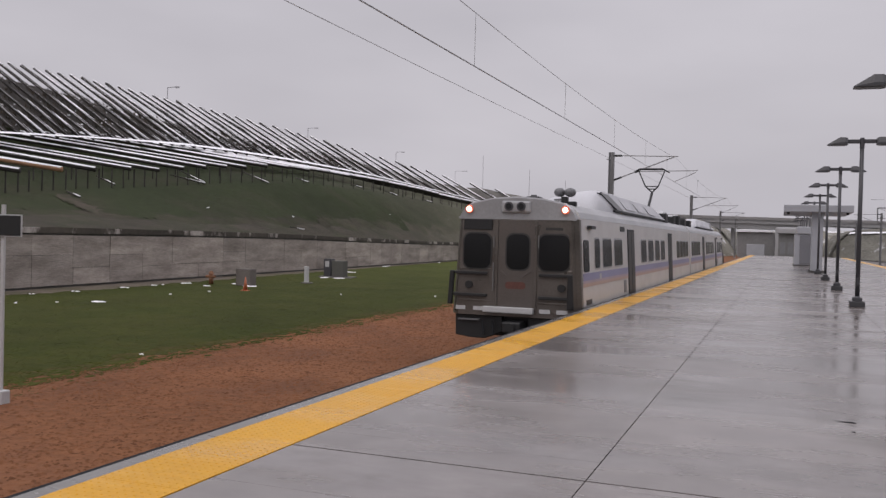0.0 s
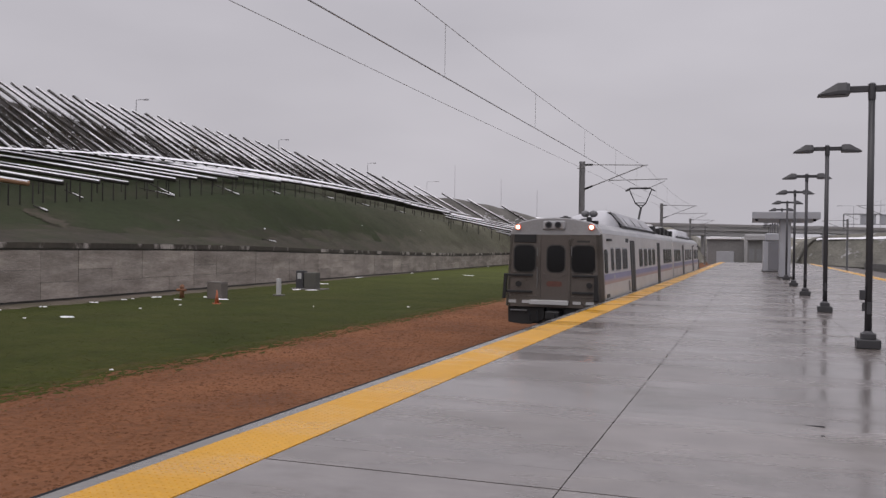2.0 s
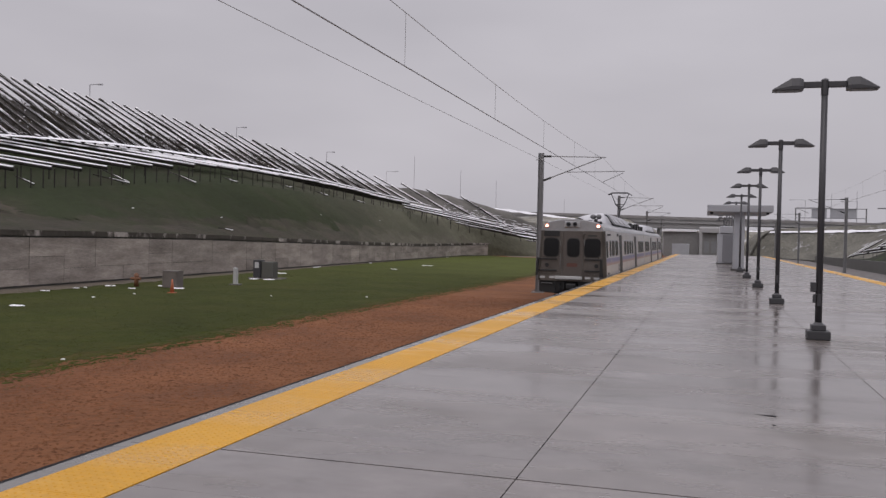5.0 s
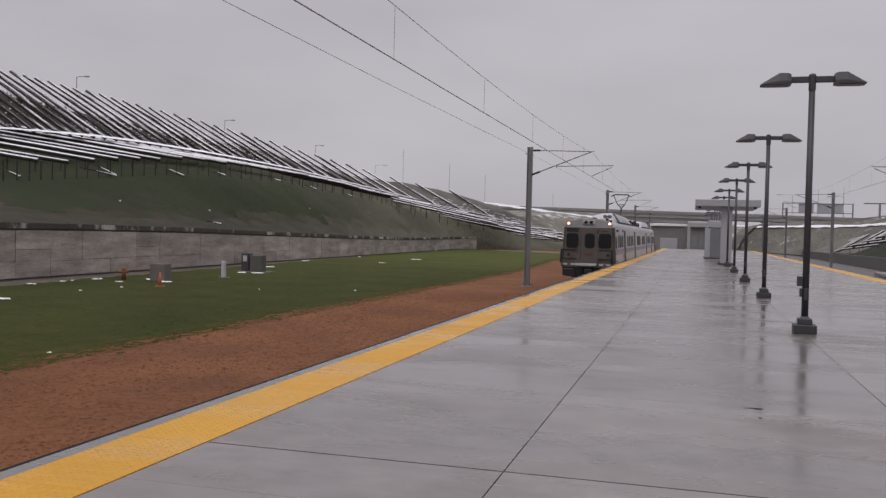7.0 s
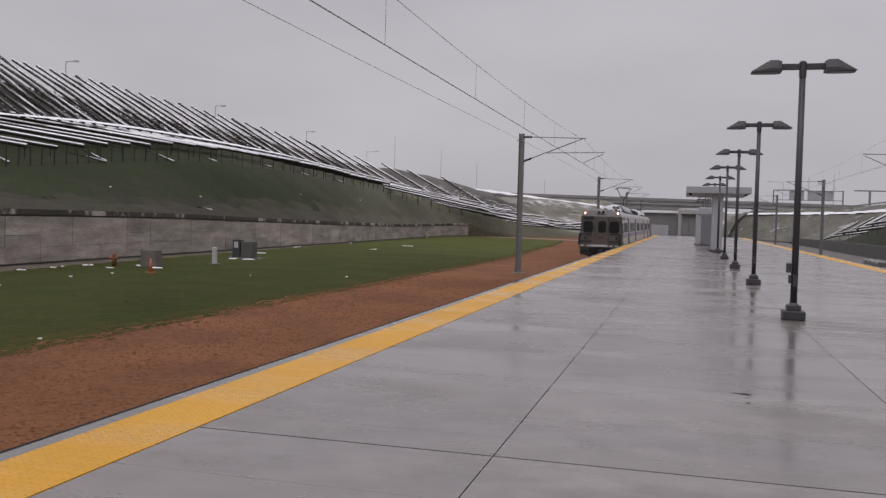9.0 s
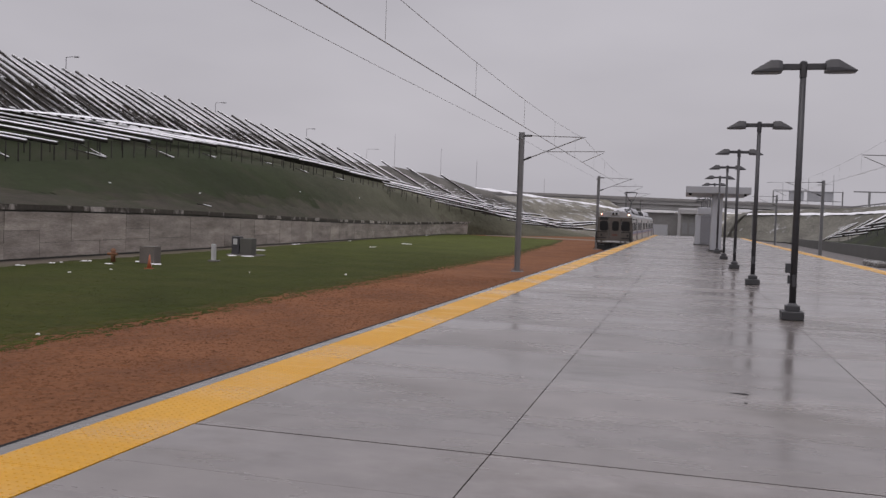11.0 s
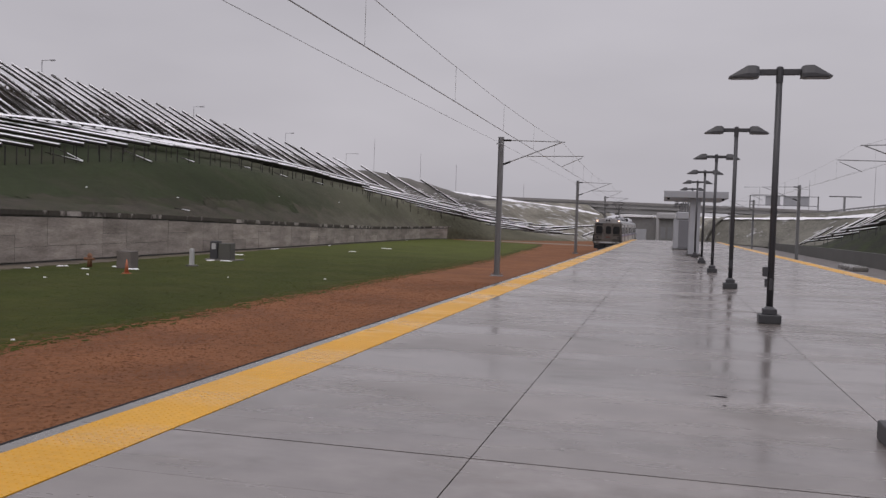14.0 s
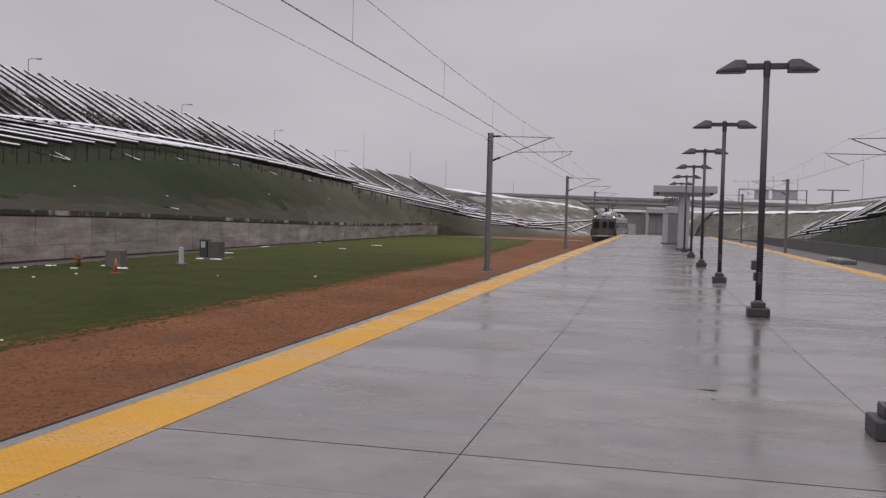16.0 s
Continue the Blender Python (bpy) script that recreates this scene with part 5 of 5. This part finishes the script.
    # street lights and masts along the roads
    def street_lamp(x, y, z0, z1, arm):
        l = thing("street_lamp", "tall grey street lamp beside the road above", "street lamp", "street lamps")
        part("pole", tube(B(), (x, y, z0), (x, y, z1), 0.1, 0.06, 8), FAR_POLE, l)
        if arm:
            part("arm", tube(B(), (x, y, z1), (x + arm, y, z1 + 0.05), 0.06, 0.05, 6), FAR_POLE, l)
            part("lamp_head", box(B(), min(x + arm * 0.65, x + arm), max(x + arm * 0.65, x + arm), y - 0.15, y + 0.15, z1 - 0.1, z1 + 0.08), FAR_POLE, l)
    for y, z in ((103.2, 21.45), (143.0, 20.55), (182.7, 20.0), (64, 21.5)):
        street_lamp(-82, y, 7.5, z, 2.0)
    for x, y, z in ((-87.1, 260, 26.5), (-72.2, 260, 22), (-61, 260, 18.8), (53, 250, 19.2), (-45, 290, 15), (31, 250, 15), (37.2, 250.6, 15.8)):
        street_lamp(x, y, 6.3, z, 0)
    for x, y, z in ((-97, 262, 21.8), (24.7, 250, 13.5), (37.2, 250, 13.2)):
        street_lamp(x, y, 6, z, 4.0 if x < 0 else -4.0)


def blob(bm, x, y, z, rx, ry, rz, rnd):
    n = 9
    ring = []
    for k in range(n):
        a = 2 * math.pi * k / n
        f = rnd.uniform(0.65, 1.2)
        ring.append(bm.verts.new((x + rx * f * math.cos(a), y + ry * f * math.sin(a), z)))
    top = [bm.verts.new((x + (v.co.x - x) * 0.55, y + (v.co.y - y) * 0.55, z + rz * rnd.uniform(0.7, 1.1))) for v in ring]
    for k in range(n):
        bm.faces.new((ring[k], ring[(k + 1) % n], top[(k + 1) % n], top[k]))
    bm.faces.new(top)


def build_lawn_things():
    rnd = random.Random(3)
    # track-side sign
    sign = thing("trackside_sign", "blank black rectangular sign on a white steel post", "sign")
    sx, sy = -12.65, 11.6
    part("post", box(B(), sx - 0.035, sx + 0.035, sy - 0.02, sy + 0.02, GROUND, 1.88), WHITE, sign)
    part("board", box(B(), sx - 0.44, sx + 0.44, sy - 0.06, sy - 0.035, 1.345, 1.69), BLACK, sign)
    part("border", box(B(), sx - 0.46, sx + 0.46, sy - 0.05, sy - 0.03, 1.325, 1.71), WHITE, sign)
    part("foot", box(B(), sx - 0.12, sx + 0.12, sy - 0.1, sy + 0.1, GROUND, GROUND + 0.25, 0.02), WHITE, sign)
    cab = thing("utility_cabinet", "grey-green utility cabinet on a snowy concrete pad", "cabinet")
    cx, cy = -28.9, 54.6
    part("body", box(B(), cx - 0.25, cx + 0.65, cy - 0.1, cy + 0.6, GROUND + 0.1, GROUND + 1.18, 0.03), CABINET, cab)
    part("side_box", box(B(), cx - 0.85, cx - 0.3, cy - 0.15, cy + 0.5, GROUND + 0.1, GROUND + 1.3, 0.03), BRONZE, cab)
    part("notice", box(B(), cx - 0.72, cx - 0.42, cy - 0.165, cy - 0.151, GROUND + 0.75, GROUND + 1.15), WHITE, cab, "white notice plate")
    part("pad", box(B(), cx - 1.1, cx + 1.2, cy - 0.4, cy + 0.9, GROUND - 0.1, GROUND + 0.1, 0.02), EDGE, cab)
    ped = thing("marker_post", "short pale utility marker post in the grass", "post")
    part("body", box(B(), -26.9, -26.67, 46.8, 47.05, GROUND, GROUND + 1.05, 0.04), WHITE, ped)
    part("foot", box(B(), -27.05, -26.5, 46.7, 47.2, GROUND, GROUND + 0.1, 0.02), EDGE, ped)
    box2 = thing("junction_box", "weathered grey junction box standing in the grass", "junction box")
    part("body", box(B(), -28.75, -27.85, 42.4, 43.1, GROUND, GROUND + 0.9, 0.03), UTILITY, box2)
    part("lid", box(B(), -28.76, -27.84, 42.39, 43.11, GROUND + 0.905, GROUND + 0.95, 0.01), UTILITY, box2)
    cone = thing("traffic_cone", "orange plastic traffic cone on the wet grass", "cone")
    part("body", tube(B(), (-25.85, 39, GROUND + 0.04), (-25.85, 39, GROUND + 0.72), 0.12, 0.03, 14), CONE, cone, smooth=True)
    part("foot", box(B(), -26.02, -25.68, 38.83, 39.17, GROUND, GROUND + 0.05, 0.01), CONE, cone)
    hyd = thing("hydrant", "dull orange hydrant near the wall foot", "hydrant")
    part("barrel", tube(B(), (-30.4, 42.4, GROUND), (-30.4, 42.4, GROUND + 0.62), 0.13, 0.12, 12), HYDRANT, hyd, smooth=True)
    part("bonnet", tube(B(), (-30.4, 42.4, GROUND + 0.62), (-30.4, 42.4, GROUND + 0.76), 0.17, 0.06, 12), HYDRANT, hyd)
    part("outlet", tube(B(), (-30.7, 42.35, GROUND + 0.45), (-30.1, 42.35, GROUND + 0.45), 0.08, 0.08, 10), HYDRANT, hyd)
    # melting snow lumps
    bm = B()
    spots = [(-26.4, 29.1, 0.55), (-31.5, 30.5, 0.2), (-28.4, 26.7, 0.15), (-27.4, 27.9, 0.12), (-31.4, 33.1, 0.25), (-31.6, 36.8, 0.35), (-31.8, 39.2, 0.25), (-31.9, 40.1, 0.2), (-31.7, 42.0, 0.45), (-29.5, 40.9, 0.4), (-26.8, 37.3, 0.14), (-27.0, 34.4, 0.12), (-29.4, 43.4, 0.45), (-27.7, 42.2, 0.6), (-14.6, 17.6, 0.1), (-16.5, 42.0, 0.12), (-20.8, 39.9, 0.1), (-29.2, 53.9, 0.7), (-28.4, 54.0, 0.6), (-27.9, 54.6, 0.6), (-32.0, 63.2, 0.7), (-28.3, 79.0, 0.5), (-29.0, 91.6, 0.7)]
    for x, y, r in spots:
        r *= 0.8
        for k in range(3):
            blob(bm, x + rnd.uniform(-r, r) * 0.7, y + rnd.uniform(-r, r) * 0.5, GROUND + 0.01, r * rnd.uniform(0.3, 0.7), r * rnd.uniform(0.3, 0.6), 0.04, rnd)
    for k in range(5):
        y = rnd.uniform(50, 140)
        x = wall_x(y) + rnd.uniform(0.15, 0.8)
        blob(bm, x, y, GROUND + 0.01, rnd.uniform(0.1, 0.25), rnd.uniform(0.2, 0.6), 0.06, rnd)
    solo("snow_lumps", bm, SNOW, "small melting lumps of snow on the grass", "snow", kind="stuff")
    # snow and litter on the slope
    bm = B()
    for k in range(4):
        s = rnd.uniform(40, 120)
        lo = low_end(s)
        foot = Vector((wall_x(s) - 0.3, s, wall_top(s)))
        p = foot.lerp(lo - Vector((0, 0, 1.5)), rnd.uniform(0.05, 1.0))
        blob(bm, p.x, p.y, p.z + 0.1, rnd.uniform(0.04, 0.12), rnd.uniform(0.05, 0.16), 0.05, rnd)
    solo("slope_snow", bm, SNOW, "scattered bits of snow on the grassy slope", "snow", kind="stuff")
    def bank(y, u):
        return slope_point(y, u) if u <= 1 else low_end(y).lerp(middle(y), u - 1) - Vector((0, 0, 1.5))
    for ya, ua, yb, ub in ((72.5, 1.46, 69.5, 0.98), (82, 1.44, 78.8, 1.1), (60.2, 1.34, 60.8, 1.04), (98, 1.6, 97, 1.4), (106.8, 1.54, 100.5, 1.08), (45.4, 1.0, 45, 0.84), (51.8, 1.34, 51, 1.1), (63.2, 1.48, 61, 1.06), (61.8, 0.16, 63.2, 0.1), (116, 1.4, 113, 1.1)):
        p, q = bank(ya, ua) + Vector((0, 0, 0.1)), bank(yb, ub) + Vector((0, 0, 0.12))
        ob = thing("fallen_branch", "thin pale snow-dusted branch lying on the slope", "branch", "branches on the slope")
        part("stick", tube(B(), p, q, 0.05, 0.06, 6), LOG, ob)
        part("snow_cap", tube(B(), p.lerp(q, 0.45) + Vector((0, 0, 0.05)), q + Vector((0, 0, 0.05)), 0.025, 0.06, 6), SNOW, ob, "thin line of wet snow")


def build_gravel_stones():
    rnd = np.random.RandomState(5)
    n = 26000
    y = 3.5 + 42 * rnd.rand(n) ** 1.5
    x = -14.25 + 7.75 * rnd.rand(n) ** 0.85
    r = 0.016 + 0.036 * rnd.rand(n) ** 2
    base = np.array([(1, 0, 0), (-1, 0, 0), (0, 1, 0), (0, -1, 0), (0, 0, 1), (0, 0, -1)], float)
    faces = np.array([(0, 2, 4), (2, 1, 4), (1, 3, 4), (3, 0, 4), (2, 0, 5), (1, 2, 5), (3, 1, 5), (0, 3, 5)])
    jit = 0.7 + 0.6 * rnd.rand(n, 6, 1)
    ang = rnd.rand(n) * 6.28
    pts = base[None] * jit
    c, s_ = np.cos(ang)[:, None], np.sin(ang)[:, None]
    px = pts[:, :, 0] * c - pts[:, :, 1] * s_
    py = pts[:, :, 0] * s_ + pts[:, :, 1] * c
    v = np.stack([px, py, pts[:, :, 2] * 0.4], 2) * r[:, None, None] + np.stack([x, y, np.full(n, GROUND + 0.022)], 1)[:, None]
    f = faces[None] + 6 * np.arange(n)[:, None, None]
    me = bpy.data.meshes.new("gravel_stones")
    me.from_pydata(v.reshape(-1, 3).tolist(), [], f.reshape(-1, 3).tolist())
    me.materials.append(STONE)
    tagged(new("gravel_stones", me), "loose reddish-brown crushed stones", "gravel", kind="stuff")


def build_grass_blades():
    rnd = np.random.RandomState(9)
    n = 60000
    y = 12 + 60 * rnd.rand(n) ** 1.4
    x = -13.5 + 0.7 * rnd.randn(n).clip(-1, 1) * (rnd.rand(n) < 0.25) - rnd.rand(n) ** 1.6 * 19
    keep = x > -31.0 - 0.058 * y
    x, y = x[keep], y[keep]
    n = len(x)
    h = 0.006 + 0.012 * rnd.rand(n)
    a = rnd.rand(n) * 3.14
    w = 0.01 + 0.015 * rnd.rand(n)
    lean = (rnd.rand(n, 2) - 0.5) * 0.3
    z = np.full(n, GROUND + 0.022)
    p0 = np.stack([x - w * np.cos(a), y - w * np.sin(a), z], 1)
    p1 = np.stack([x + w * np.cos(a), y + w * np.sin(a), z], 1)
    p2 = np.stack([x + lean[:, 0], y + lean[:, 1], z + h], 1)
    v = np.stack([p0, p1, p2], 1).reshape(-1, 3)
    me = bpy.data.meshes.new("grass_blades")
    me.from_pydata(v.tolist(), [], np.arange(3 * n).reshape(-1, 3).tolist())
    me.materials.append(BLADE)
    tagged(new("grass_blades", me), "short wet grass blades of the lawn", "grass", kind="stuff")


TRAIN_Y = [(0, 19.5), (1, 23.1), (2, 26.7), (3, 30.5), (4, 34.7), (5, 39.3), (6.5, 47.2), (7.5, 53.4), (8.5, 60.0), (9, 63.4), (10, 70.0), (11.5, 79.9), (12.5, 86.5), (14, 96.6), (15, 103.2), (16, 109.6)]


def motions():
    for t in ((rear_car, 0.0, 0), (front_car, 50.7, 180)):
        walk(t[0], [(s, pose(TRACK_L, y + t[1], RAIL, 0, 0, t[2])) for s, y in TRAIN_Y])


build_ground()
build_hill()
build_wall()
build_platform()
build_track(TRACK_L)
build_track(TRACK_R)
build_lamps()
build_mast()
build_wires()
build_logs()
build_right_logs()
build_far()
build_lawn_things()
build_gravel_stones()
build_grass_blades()
rear_car = build_car(True)
front_car = build_car(False)
front_car.name = "rail_car.001"

motions()
